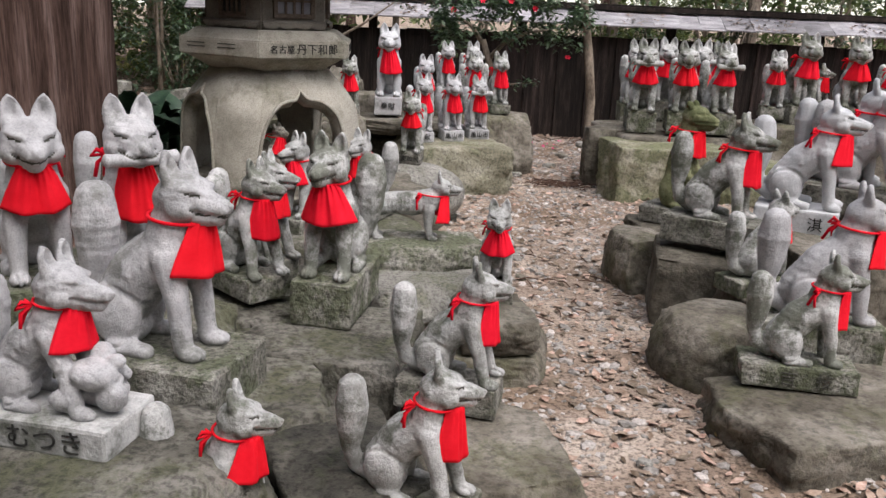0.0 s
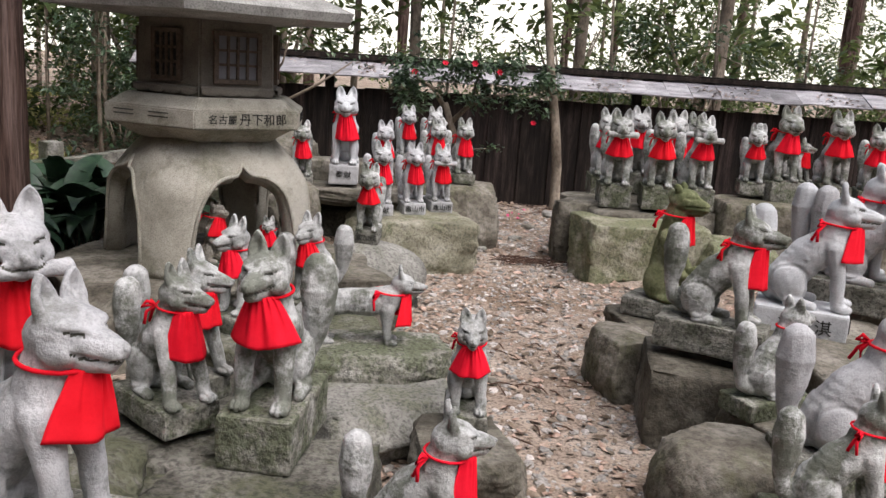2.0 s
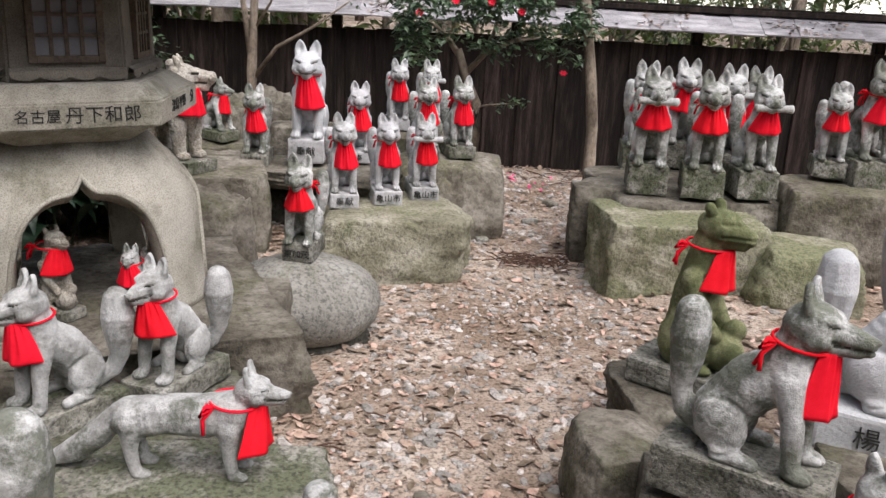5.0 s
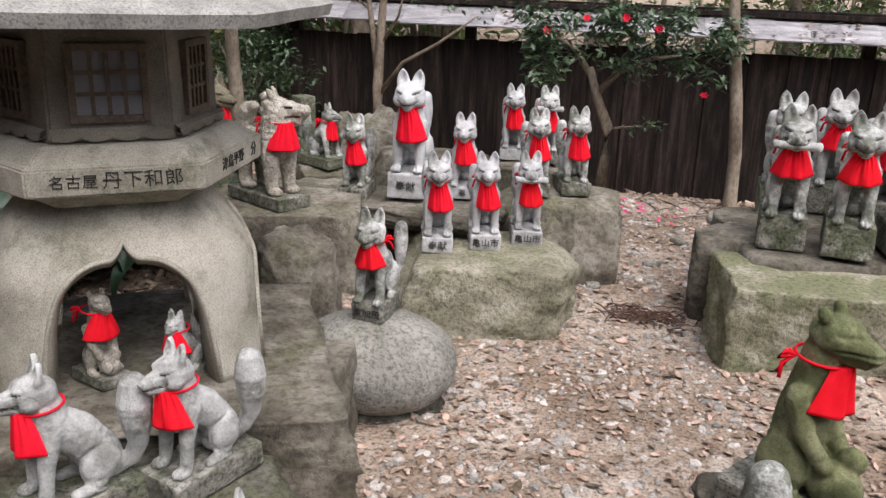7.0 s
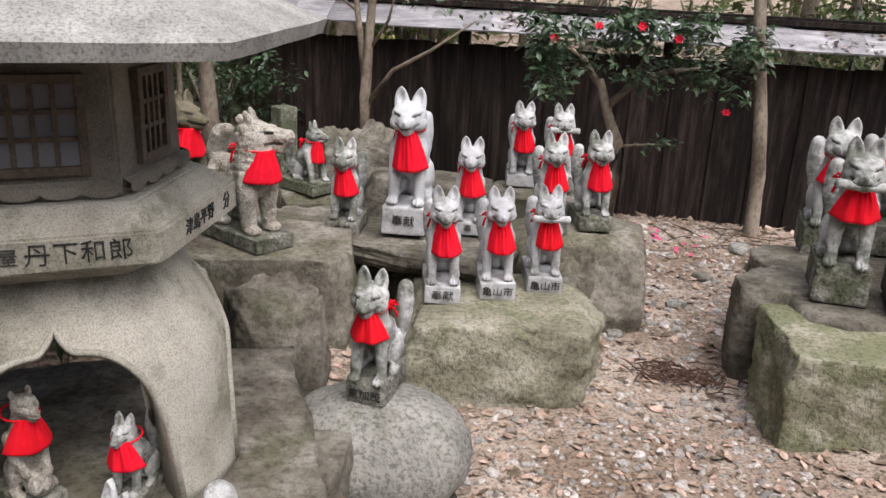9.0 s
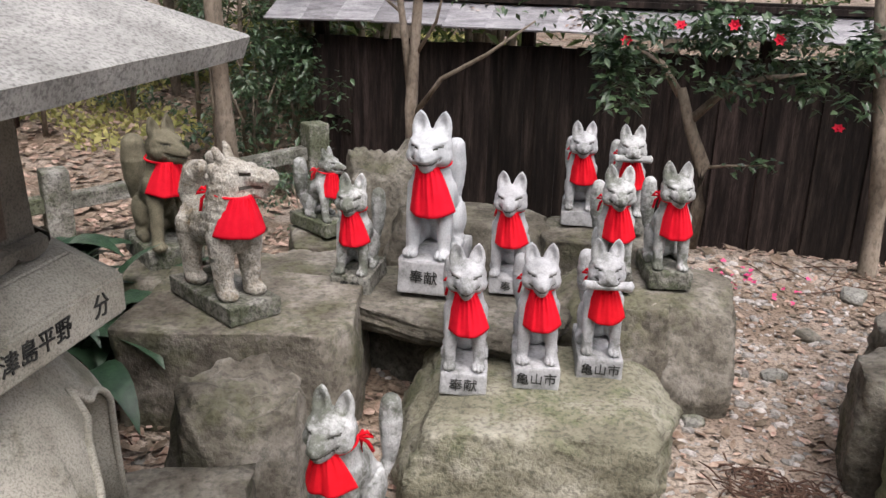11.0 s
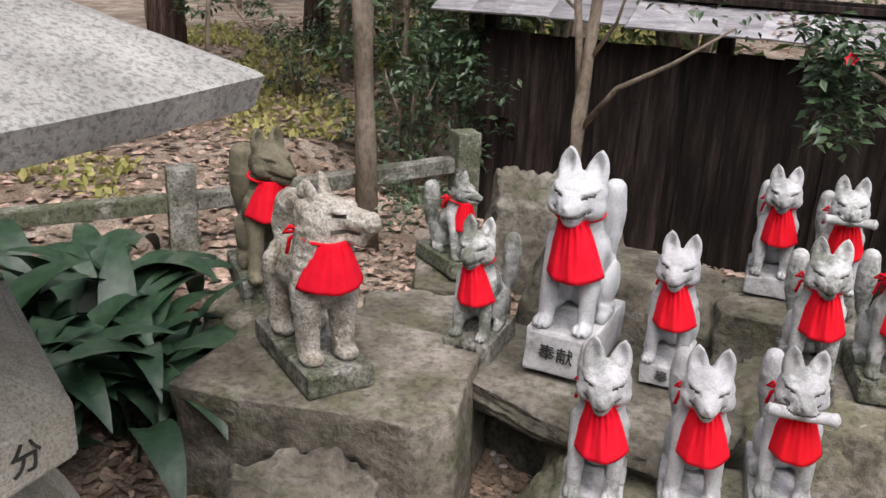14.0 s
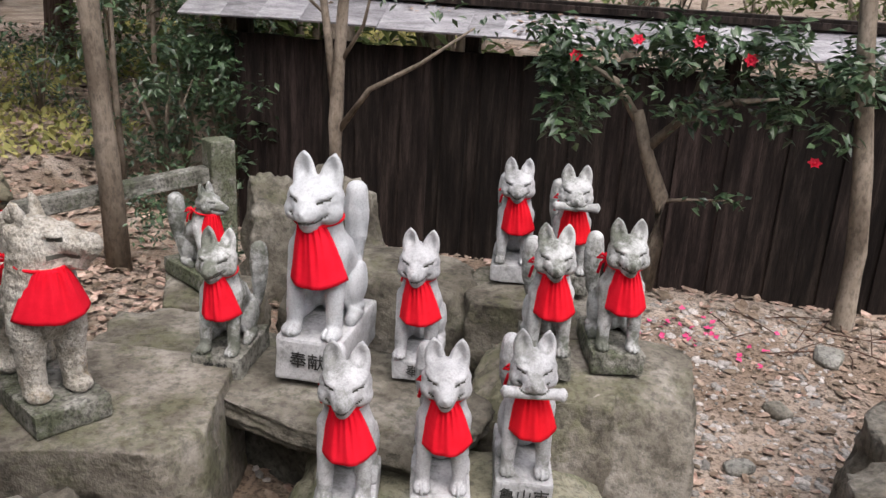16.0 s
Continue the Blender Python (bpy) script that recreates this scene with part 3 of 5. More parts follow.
# ---- ground ----
def ground_z(x, y):
    z = 0.03 * noise.noise(Vector((x * 0.8, y * 0.8, 0))) + 0.012 * noise.noise(Vector((x * 3.1, y * 3.1, 4)))
    if -6 < y < 14:
        fall = max(0.0, min(1.0, (y - 9.75) / 1.2))
        z -= 0.85 * fall * fall * (3 - 2 * fall) * (1 if x > -3.2 else max(0, 1 + (x + 3.2)))
        side = 0.0
        side += 0.03 * max(0, min(1, (0.15 - x) / 0.5)) * max(0, min(1, (5.2 - y) / 0.8))
        side += 0.05 * max(0, min(1, (x - 1.25) / 0.5)) * max(0, min(1, (7.5 - y) / 0.8))
        side += 0.1 * max(0, min(1, (-x - 0.1) / 0.6)) * max(0, min(1, (y - 5.5) / 0.8)) * max(0, min(1, (9.5 - y) / 1.0))
        z += side
    elif y >= 14:
        z -= 0.85 * max(0, 1 - (y - 14) / 1.5) * (1 if x > -3.2 else max(0, 1 + (x + 3.2)))
    return z


def spaced(lo, hi, fine_lo, fine_hi, fine, coarse):
    out, v = [], lo
    while v < hi:
        out.append(v)
        v += fine if fine_lo <= v < fine_hi else min(coarse, max(fine, 0.25 * (fine_lo - v if v < fine_lo else v - fine_hi + fine * 2)))
    return out + [hi]


def ground():
    xs, ys = spaced(-300, 300, -4, 5, 0.06, 40), spaced(-200, 400, -1, 11, 0.06, 40)
    vs = [(x, y, ground_z(x, y)) for y in ys for x in xs]
    w = len(xs)
    fs = [(j * w + i, j * w + i + 1, (j + 1) * w + i + 1, (j + 1) * w + i) for j in range(len(ys) - 1) for i in range(w - 1)]
    me = bpy.data.meshes.new("ground")
    me.from_pydata(vs, [], fs)
    me.materials.append(DIRT)
    me.polygons.foreach_set("use_smooth", [True] * len(me.polygons))
    tagged(new("ground", me), "bare pale brown forest soil with leaf litter", "ground", "", "structure")


ground()

# ---- stone lantern ----
LC, LA = Vector((-1.014, 5.224, 0)), radians(-55.7)


def hexagon(bm, rings, turn=30.0):
    """Six-sided loft: rows of (z, corner radius)."""
    prev = None
    for z, r in rings:
        ring = [bm.verts.new((r * math.cos(radians(turn + 60 * k)), r * math.sin(radians(turn + 60 * k)), z)) for k in range(6)]
        if prev:
            for k in range(6):
                bm.faces.new((prev[k], prev[(k + 1) % 6], ring[(k + 1) % 6], ring[k]))
        else:
            bm.faces.new(ring[::-1])
        prev = ring
    bm.faces.new(prev)


def stone_lantern():
    root = tagged(new("stone_lantern"), "large six-sided grey granite garden lantern with arched legs and inscribed collar", "stone lantern")
    root.matrix_world = Matrix.Translation(LC) @ Matrix.Rotation(LA, 4, "Z")
    Z0, Z1 = 0.36, 1.04
    prof = lambda v: 0.535 - 0.03 * min(1, v / 0.6) - 0.2 * max(0, (v - 0.6) / 0.4) ** 1.4
    plan = lambda a: 1.0 + 0.05 * math.cos(4 * a + math.pi)           # a little squared towards the four legs
    bm = bmesh.new()
    UA = 0.69
    arch = lambda u: 0.735 * (1 - abs(u / UA) ** 3.6) ** 0.4 + 0.08 * max(0, 1 - abs(u / UA) / 0.2) ** 1.5
    us = [-1, -0.92, -0.84, -0.75, -UA] + [UA * (-1 + k / 16) for k in range(0, 33)] + [UA, 0.75, 0.84, 0.92, 1]
    for side in range(4):
        cols = []
        for i, u in enumerate(us):
            b = arch(max(-UA, min(UA, u))) if 5 <= i < 38 else 0.0
            a = radians(90 * side + 45 * u)
            col = []
            for k in range(19):
                v = b + (1 - b) * k / 18
                r = prof(v) * plan(radians(45 * u))
                col.append(bm.verts.new((r * math.cos(a), r * math.sin(a), Z0 + (Z1 - Z0) * v)))
            cols.append(col)
        for i in range(len(us) - 1):
            if us[i + 1] - us[i] < 1e-6:
                continue
            for k in range(18):
                bm.faces.new((cols[i][k], cols[i + 1][k], cols[i + 1][k + 1], cols[i][k + 1]))
    bmesh.ops.remove_doubles(bm, verts=bm.verts[:], dist=0.0005)
    bmesh.ops.recalc_face_normals(bm, faces=bm.faces[:])
    bmesh.ops.solidify(bm, geom=bm.faces[:], thickness=0.085)
    part("arched_leg_drum", bm, DRUMSTONE, root, "", True)
    for side in range(4):
        bm = bmesh.new()
        pts = []
        for k in range(49):
            u = UA * 1.02 * (-1 + k / 24)
            v = arch(max(-UA * 0.9999, min(UA * 0.9999, u)))
            a, r = radians(45 * u), prof(v) * plan(radians(45 * u)) + 0.002
            pts.append((r * math.cos(a), r * math.sin(a), Z0 + (Z1 - Z0) * v))
        tube(bm, pts, [0.010] * len(pts), 6)
        p = part("arch_moulding", bm, DRUMSTONE, root, "", True)
        p.matrix_local = Matrix.Rotation(radians(90 * side), 4, "Z")
    bm = bmesh.new()
    hexagon(bm, [(1.0, 0.30), (1.02, 0.38), (1.085, 0.5), (1.09, 0.542), (1.18, 0.542), (1.186, 0.52), (1.235, 0.44)])
    bmesh.ops.bevel(bm, geom=bm.edges[:], offset=0.006, segments=2, affect="EDGES")
    part("collar", bm, DRUMSTONE, root)
    bm = bmesh.new()
    hexagon(bm, [(1.225, 0.385), (1.61, 0.37)])
    bmesh.ops.bevel(bm, geom=bm.edges[:], offset=0.008, segments=2, affect="EDGES")
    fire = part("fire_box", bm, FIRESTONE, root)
    for face in range(6):
        rot = Matrix.Rotation(radians(60 * face), 4, "Z")
        a = 0.385 * math.cos(radians(30)) - 0.004
        w, z0, z1 = 0.2, 1.325, 1.53
        if face % 2:
            w = 0.13
        bm = bmesh.new()
        box(bm, (a, 0, (z0 + z1) / 2), (0.012, w, z1 - z0))
        # Side windows: black sheet in place of the shade inside an opening.
        p = part("window_backing", bm, INK_AND_SHADE if face % 2 else PAPER, fire)
        p.matrix_local = rot
        bm = bmesh.new()
        for s in (-1, 1):
            box(bm, (a + 0.004, s * (w / 2 + 0.012), (z0 + z1) / 2), (0.03, 0.024, z1 - z0 + 0.048), 0, 0.003)
            box(bm, (a + 0.004, 0, (z0 + z1) / 2 + s * (z1 - z0 + 0.024) / 2), (0.03, w, 0.024), 0, 0.003)
        for k in (-1, 0, 1) if w > 0.12 else (-0.5, 0.5):
            box(bm, (a + 0.006, k * w / 4, (z0 + z1) / 2), (0.018, 0.013, z1 - z0))
        for k in (-1, 1):
            box(bm, (a + 0.005, 0, (z0 + z1) / 2 + k * (z1 - z0) / 6), (0.016, w, 0.012))
        p = part("window_lattice", bm, LATTICE, fire)
        p.matrix_local = rot
        bm = bmesh.new()                                               # scalloped apron under the fire box
        cols = []
        for k in range(33):
            y = -0.19 + 0.38 * k / 32
            low = 1.243 + 0.016 * (1 - abs(math.sin(math.pi * k / 32 * 4)) ** 0.6)
            cols.append([bm.verts.new((a + dx, y, z)) for dx, z in ((0.012, 1.285), (0.03, 1.275), (0.03, low), (0.008, low + 0.004))])
        for c0, c1 in zip(cols, cols[1:]):
            for k in range(3):
                bm.faces.new((c0[k], c0[k + 1], c1[k + 1], c1[k]))
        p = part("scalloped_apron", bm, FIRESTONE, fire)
        p.matrix_local = rot
    bm = bmesh.new()
    hexagon(bm, [(1.60, 0.38), (1.61, 0.5), (1.628, 0.82), (1.67, 0.835), (1.676, 0.825), (1.76, 0.58), (1.84, 0.38), (1.95, 0.2), (1.98, 0.12)])
    bmesh.ops.subdivide_edges(bm, edges=bm.edges[:], cuts=3, use_grid_fill=True)
    for v in bm.verts:
        v.co += 0.004 * noise.noise_vector(v.co * 9)
    part("roof", bm, ROOFSTONE, root, "broad speckled granite roof slab")
    bm = bmesh.new()
    hexagon(bm, [(1.97, 0.13), (2.02, 0.14), (2.04, 0.1), (2.1, 0.12), (2.16, 0.1), (2.24, 0.01)])
    part("finial", bm, ROOFSTONE, root)
    a = 0.542 * math.cos(radians(30)) + 0.002
    for ang, txt, size, off in ((0, "名古屋", 0.048, -0.13), (0, "丹下和郎", 0.062, 0.08), (60, "津島平野", 0.05, -0.02), (60, "分", 0.055, 0.18)):
        writing(txt, size, root, Matrix.Rotation(radians(ang), 4, "Z") @ pose(a, off, 1.136, 90, 0, 90))
    for y0 in (-0.15, 0.06):
        for z in (1.155, 1.135):
            bm = bmesh.new()
            box(bm, (a, y0, z), (0.003, 0.12, 0.006))
            p = part("carved_line", bm, GROOVE, root)
            p.matrix_local = Matrix.Rotation(radians(-60), 4, "Z")


stone_lantern()
rock(-0.95, 5.15, 0.375, 1.55, 1.35, 0.62, 28, ROCK, 3, 0.1, 0.8, "broad worn stone slab under the lantern", 0.12)

# ---- plank fence with its little roof ----
FY = 11.5


def plank_fence():
    wall = tagged(new("wall_fence"), "dark brown vertical plank fence", "fence", "", "structure")
    rnd = random.Random(5)
    x, k = -2.9, 0
    meshes = []
    for w in (0.2, 0.23, 0.26, 0.18):
        bm = bmesh.new()
        box(bm, (0, 0, 0), (w, 0.024, 2.06), 0, 0.003)
        meshes.append((w, mesh_of("plank", bm, PLANK)))
    while x < 11:
        w, me = rnd.choice(meshes)
        ob = new("plank", me)
        ob.parent = wall
        ob.matrix_local = pose(x + w / 2, FY + (0.022 if k % 2 else 0.0), 0.05 + rnd.uniform(-0.01, 0.01), 0, 0, 0)
        x += w - 0.035
        k += 1
    for z in (1.02, 0.35, -0.6):
        bm = bmesh.new()
        box(bm, (4.05, FY + 0.06, z), (13.9, 0.05, 0.07))
        part("rail", bm, PLANK, wall)
    for k in range(8):
        bm = bmesh.new()
        box(bm, (-2.85 + 1.95 * k, FY + 0.09, 0.2), (0.11, 0.11, 2.35), 0, 0.006)
        part("post", bm, PLANK, wall)
    roof = tagged(new("roof_fence"), "grey weathered board roof over the fence", "roof", "", "structure")
    x = -3.25
    while x < 11:
        w = rnd.uniform(0.26, 0.4)
        bm = bmesh.new()
        box(bm, (0, 0, 0), (w, 0.42, 0.018), 0, 0.003)
        p = part("roof_board", bm, SHINGLE, roof)
        p.matrix_local = pose(x + w / 2, FY - 0.1, 1.325 + rnd.uniform(-0.008, 0.012), 26 + rnd.uniform(-1.5, 1.5), rnd.uniform(-1.5, 1.5), rnd.uniform(-1, 1))
        p = new("roof_board", p.data)
        p.parent = roof
        p.matrix_local = pose(x + w / 2, FY + 0.28, 1.325, -26, 0, 0)
        x += w - 0.012
    for z, s in ((1.45, (14.6, 0.16, 0.05)), (1.485, (14.6, 0.1, 0.03))):
        bm = bmesh.new()
        box(bm, (4.0, FY + 0.09, z), s, 0, 0.006)
        part("ridge_beam", bm, PLANK, roof)
    bm = bmesh.new()
    box(bm, (4.0, FY + 0.09, 1.36), (14.3, 0.09, 0.1))
    part("purlin", bm, PLANK, roof)


plank_fence()

# ---- fox statues, space by space ----
G, W = "weathered grey stone fox statue seated on a plinth", "weathered grey stone fox statue"
# beside the lantern, near the path's start
fox("straight", -1.26, 2.65, 0.50, 0.60, -60, "large grey granite fox seated, wearing a red bib", PALE, (0.36, 0.5, 0.14), 0)
fox("scroll", -1.03, 2.88, 0.47, 0.62, -55, "large grey granite fox holding a stone scroll in its jaws", PALE, (0.36, 0.5, 0.14), 2)
fox("long", -0.72, 2.415, 0.375, 0.64, -14, "large grey granite fox with a key in its mouth, forelegs spread", PALE, (0.42, 0.62, 0.16), 0)
fox("mother", -0.895, 1.98, 0.4, 0.43, -12, "pale granite fox crouching over its tumbling cubs", PALE, (0.27, 0.46, 0.085), 3, GRANITE, wsize=0.07, side_words="・むつき")
fox("straight", -0.98, 1.5, 0.36, 0.42, -40, G, None, (0.25, 0.38, 0.08), 1)
fox("turned", -0.46, 1.93, 0.1, 0.42, -22, "lichen-patched grey fox statue close to the ground", None, (0.24, 0.36, 0.08), 1)
fox("turned", 0.04, 1.98, 0.17, 0.43, -22, "lichen-patched grey fox statue beside the path", None, (0.24, 0.38, 0.09), 2)
fox("turned", 0.16, 2.62, 0.22, 0.44, -14, "grey-green lichened fox statue on a block", None, (0.2, 0.36, 0.1), 2)
fox("centred", 0.265, 3.37, 0.30, 0.39, -92, "small grey fox statue facing down the path", None, (0.17, 0.27, 0.07), 1)
fox("standing", -0.02, 4.02, 0.315, 0.395, 2, "grey fox statue standing on four legs on a flat slab", None, None, 1, bib_x=0.05, bib_z=-0.24, bib_size=1.25)
fox("long", -0.388, 3.08, 0.41, 0.57, -100, "large grey fox statue on an inscribed block, bib gathered", None, (0.28, 0.46, 0.17), 3)
fox("turned", -0.67, 3.2, 0.37, 0.48, -45, G, None, (0.24, 0.36, 0.09), 2)
fox("turned", -0.68, 3.5, 0.34, 0.49, -32, G, None, (0.22, 0.36, 0.09), 0)
fox("long", -0.70, 4.28, 0.335, 0.455, -125, G, None, (0.22, 0.36, 0.08), 1)
fox("long", -0.40, 4.5, 0.35, 0.435, -112, "lichen-mottled fox statue with a tall tail", None, (0.22, 0.36, 0.08), 3)
fox("squat", -0.91, 4.9, 0.41, 0.31, -25, "small tan fox statue under the lantern's arch", TAN, (0.14, 0.2, 0.04), 3, bib_z=-0.02, bib_x=-0.03, bib_size=1.2)
fox("centred", -0.66, 4.97, 0.40, 0.26, -90, "small worn fox statue under the lantern's arch", None, (0.12, 0.2, 0.04), 3, bib_z=-0.1, bib_size=1.2)
fox("other", -0.175, 5.72, 0.448, 0.42, -95, "grey fox statue on a block atop an oval stone", None, (0.17, 0.27, 0.085), 0, words="東加茂", wsize=0.04)
# raised group before the fence
B = "pale granite fox statue in a row of three, red bib"
fox("straight", -0.12, 6.74, 0.445, 0.462, -76, B, PALE, (0.2, 0.34, 0.085), 2, PALE, "奉献", wsize=0.05)
fox("straight", 0.115, 6.87, 0.445, 0.45, -76, B, PALE, (0.2, 0.34, 0.085), 2, PALE, "亀山市", wsize=0.048)
fox("scroll", 0.325, 7.03, 0.44, 0.445, -78, "pale granite fox statue holding a scroll, red bib", PALE, (0.2, 0.34, 0.085), 2, PALE, "亀山市", wsize=0.048)
fox("guardian", -1.03, 6.76, 0.59, 0.572, -30, "tan lichened guardian beast standing on a slab", TAN, (0.26, 0.5, 0.07), 3, bib_z=0.06, bib_x=0.06, name="guardian_statue")
fox("turned", -1.6, 7.2, 0.58, 0.6, -38, "dark olive stone fox seated on a block, red bib", DARK, (0.3, 0.4, 0.1), 0)
fox("turned", -1.127, 7.85, 0.56, 0.38, -30, G, None, (0.2, 0.34, 0.07), 2)
fox("other", -0.746, 7.23, 0.545, 0.435, -84, "grey fox statue on a mossy inscribed block", None, (0.21, 0.3, 0.09), 2, words="奉献", wsize=0.045)
fox("tall", -0.426, 7.28, 0.645, 0.605, -88, "tall white granite fox statue, the largest of the group", WHITE, (0.27, 0.42, 0.15), 2, PALE, "奉献", wsize=0.06)
fox("straight", -0.116, 7.40, 0.555, 0.45, -84, G, PALE, (0.17, 0.3, 0.07), 2, PALE, "奉", wsize=0.045)
fox("straight", 0.067, 8.17, 0.65, 0.44, -82, G, PALE, (0.2, 0.3, 0.075), 2, PALE)
fox("scroll", 0.30, 8.12, 0.66, 0.44, -80, "grey fox statue holding a scroll", None, (0.2, 0.3, 0.08), 2)
fox("straight", 0.305, 7.53, 0.585, 0.455, -78, G, None, (0.2, 0.32, 0.08), 2)
fox("straight", 0.53, 7.67, 0.575, 0.47, -75, G, None, (0.22, 0.34, 0.08), 2)
# across the path, before the fence
fox("scroll", 1.65, 7.0, 0.645, 0.585, -97, "grey fox statue with a scroll across its jaws", None, (0.28, 0.36, 0.17), 1)
fox("straight", 1.74, 7.75, 0.62, 0.58, -95, G, None, (0.28, 0.36, 0.17), 0)
fox("straight", 2.02, 7.8, 0.65, 0.575, -95, G, None, (0.28, 0.36, 0.17), 3)
fox("straight", 1.95, 6.9, 0.66, 0.57, -100, G, None, (0.28, 0.36, 0.17), 1)
fox("scroll", 2.22, 7.45, 0.66, 0.57, -95, G, None, (0.28, 0.36, 0.17), 2)
fox("scroll", 2.27, 6.95, 0.66, 0.56, -88, G, None, (0.28, 0.36, 0.17), 0)
fox("other", 2.4, 7.5, 0.66, 0.56, -88, G, None, (0.28, 0.36, 0.17), 3)
fox("straight", 2.72, 7.05, 0.72, 0.46, -105, G, None, (0.22, 0.3, 0.1), 0)
fox("straight", 2.94, 7.0, 0.745, 0.585, -85, G, None, (0.3, 0.4, 0.17), 1)
fox("turned", 3.12, 7.1, 0.74, 0.36, -60, G, None, (0.18, 0.26, 0.08), 2)
fox("other", 3.34, 7.0, 0.74, 0.58, -98, G, None, (0.28, 0.4, 0.17), 3)
fox("straight", 3.6, 6.9, 0.72, 0.52, -110, G, None, (0.26, 0.36, 0.15), 1)
# right of the path
fox("squat", 1.46, 4.9, 0.33, 0.62, -36, "green mossed old fox statue with a cub at its feet", None, (0.3, 0.4, 0.1), 1, bib_z=0.15, bib_x=-0.01, bib_size=0.9)
fox("gem", 1.42, 3.92, 0.495, 0.53, -33, "grey fox statue in profile with a stone ball in its jaws", None, (0.26, 0.46, 0.13), 2, words=None)
fox("centred", 1.97, 4.24, 0.50, 0.60, -26, "large white granite fox statue with a broad red bib", WHITE, (0.3, 0.42, 0.14), 3, WHITE, "奉献", wsize=0.075, side_words="楊 淇")
fox("centred", 2.36, 4.66, 0.56, 0.6, -22, "white granite fox statue with a thick rounded tail", WHITE, (0.3, 0.5, 0.14), 1)
fox("turned", 2.4, 4.5, 0.55, 0.62, -40, G, PALE, (0.3, 0.5, 0.14), 0)
fox("centred", 1.5, 3.62, 0.33, 0.40, 22, "small mottled fox statue seen from behind", None, (0.2, 0.34, 0.07), 1)
fox("centred", 1.66, 3.2, 0.28, 0.58, -8, "large grey fox statue with a paddle-shaped tail", PALE, (0.26, 0.5, 0.18), 0, words="男", wsize=0.1)
fox("centred", 1.41, 2.85, 0.24, 0.43, -10, "lichened fox statue on an inscribed slab", None, (0.22, 0.42, 0.085), 2, wsize=0.06, side_words="吉 技", wmat=GROOVE)

# ---- rocks ----
rock(-1.04, 6.88, 0.525, 0.88, 0.68, 0.75, 14, ROCK, 1, 0.065, 0.85, "large squared rock with a chiselled slot", 0.12, True)
rock(-0.73, 6.25, 0.55, 0.46, 0.4, 0.76, 30, ROCK, 2, 0.2, 1.05, "rugged grey-brown boulder leaning on a squared rock", 0.5)
rock(0.12, 6.85, 0.372, 1.06, 0.84, 0.55, 16, MOSSROCK, 4, 0.14, 0.85, "broad moss-green boulder carrying three statues")
rock(0.5, 7.72, 0.5, 0.64, 0.6, 0.8, 10, ROCK, 5, 0.13, 0.85)
rock(-0.35, 7.29, 0.475, 0.98, 0.58, 0.13, -8, ROCK, 6, 0.12, 0.7, "flat slab bridging over a dark gap")
# Fill rock whose dark colour stands in for shade in the gap.
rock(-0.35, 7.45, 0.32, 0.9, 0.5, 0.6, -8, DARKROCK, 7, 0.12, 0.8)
rock(0.2, 8.15, 0.575, 0.6, 0.5, 0.7, 5, ROCK, 8, 0.14, 0.85)
rock(0.3, 7.62, 0.505, 0.5, 0.5, 0.6, 5, ROCK, 28, 0.14, 0.85)
rock(-0.5, 8.2, 0.6, 0.9, 0.5, 0.7, -12, ROCK, 9, 0.15, 0.85)
rock(-1.1, 8.8, 0.76, 0.66, 0.4, 1.0, 15, ROCK, 10, 0.3, 2.0, "tall brown upright boulder before the fence")
rock(-1.1, 7.45, 0.49, 0.5, 0.6, 0.6, 20, ROCK, 11, 0.2, 0.8)
rock(-1.15, 7.88, 0.49, 0.45, 0.45, 0.6, 20, ROCK, 31, 0.16, 0.8)
rock(-1.62, 7.2, 0.5, 0.5, 0.5, 0.65, 20, ROCK, 12, 0.15, 0.8)
rock(-0.165, 5.75, 0.38, 0.62, 0.54, 0.36, 10, PALEROCK, 13, 0.05, 2.0, "smooth grey oval boulder on bare soil", 0.95)
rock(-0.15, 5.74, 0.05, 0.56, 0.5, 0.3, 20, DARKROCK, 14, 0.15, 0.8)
rock(-0.36, 5.22, 0.36, 0.42, 0.75, 0.6, -10, ROCK, 15, 0.14, 0.85)
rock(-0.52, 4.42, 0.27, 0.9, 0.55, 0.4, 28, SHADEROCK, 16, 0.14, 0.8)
rock(-0.16, 4.0, 0.322, 0.78, 0.36, 0.2, 4, PLINTH, 51, 0.1, 0.7, "long dark slab under a standing fox")
rock(-0.05, 3.8, 0.225, 0.66, 0.62, 0.42, 25, PALEROCK, 17, 0.17, 0.8, "pale speckled boulder under a standing fox")
rock(0.26, 3.3, 0.245, 0.34, 0.42, 0.16, 5, ROCK, 18, 0.1, 0.8, "stacked worn stone at the path's edge")
rock(0.27, 3.28, 0.1, 0.42, 0.5, 0.2, -5, ROCK, 19, 0.12, 0.8)
rock(0.2, 2.42, 0.125, 0.44, 0.7, 0.3, 8, ROCK, 20, 0.13, 0.85)
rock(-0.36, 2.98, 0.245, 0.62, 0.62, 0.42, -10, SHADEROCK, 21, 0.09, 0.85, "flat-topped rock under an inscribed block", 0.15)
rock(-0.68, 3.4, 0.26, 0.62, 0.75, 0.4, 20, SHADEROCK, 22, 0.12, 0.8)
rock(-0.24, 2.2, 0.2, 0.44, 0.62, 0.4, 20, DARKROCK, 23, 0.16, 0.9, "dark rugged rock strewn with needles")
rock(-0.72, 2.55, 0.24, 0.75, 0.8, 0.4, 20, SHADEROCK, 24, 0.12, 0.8)
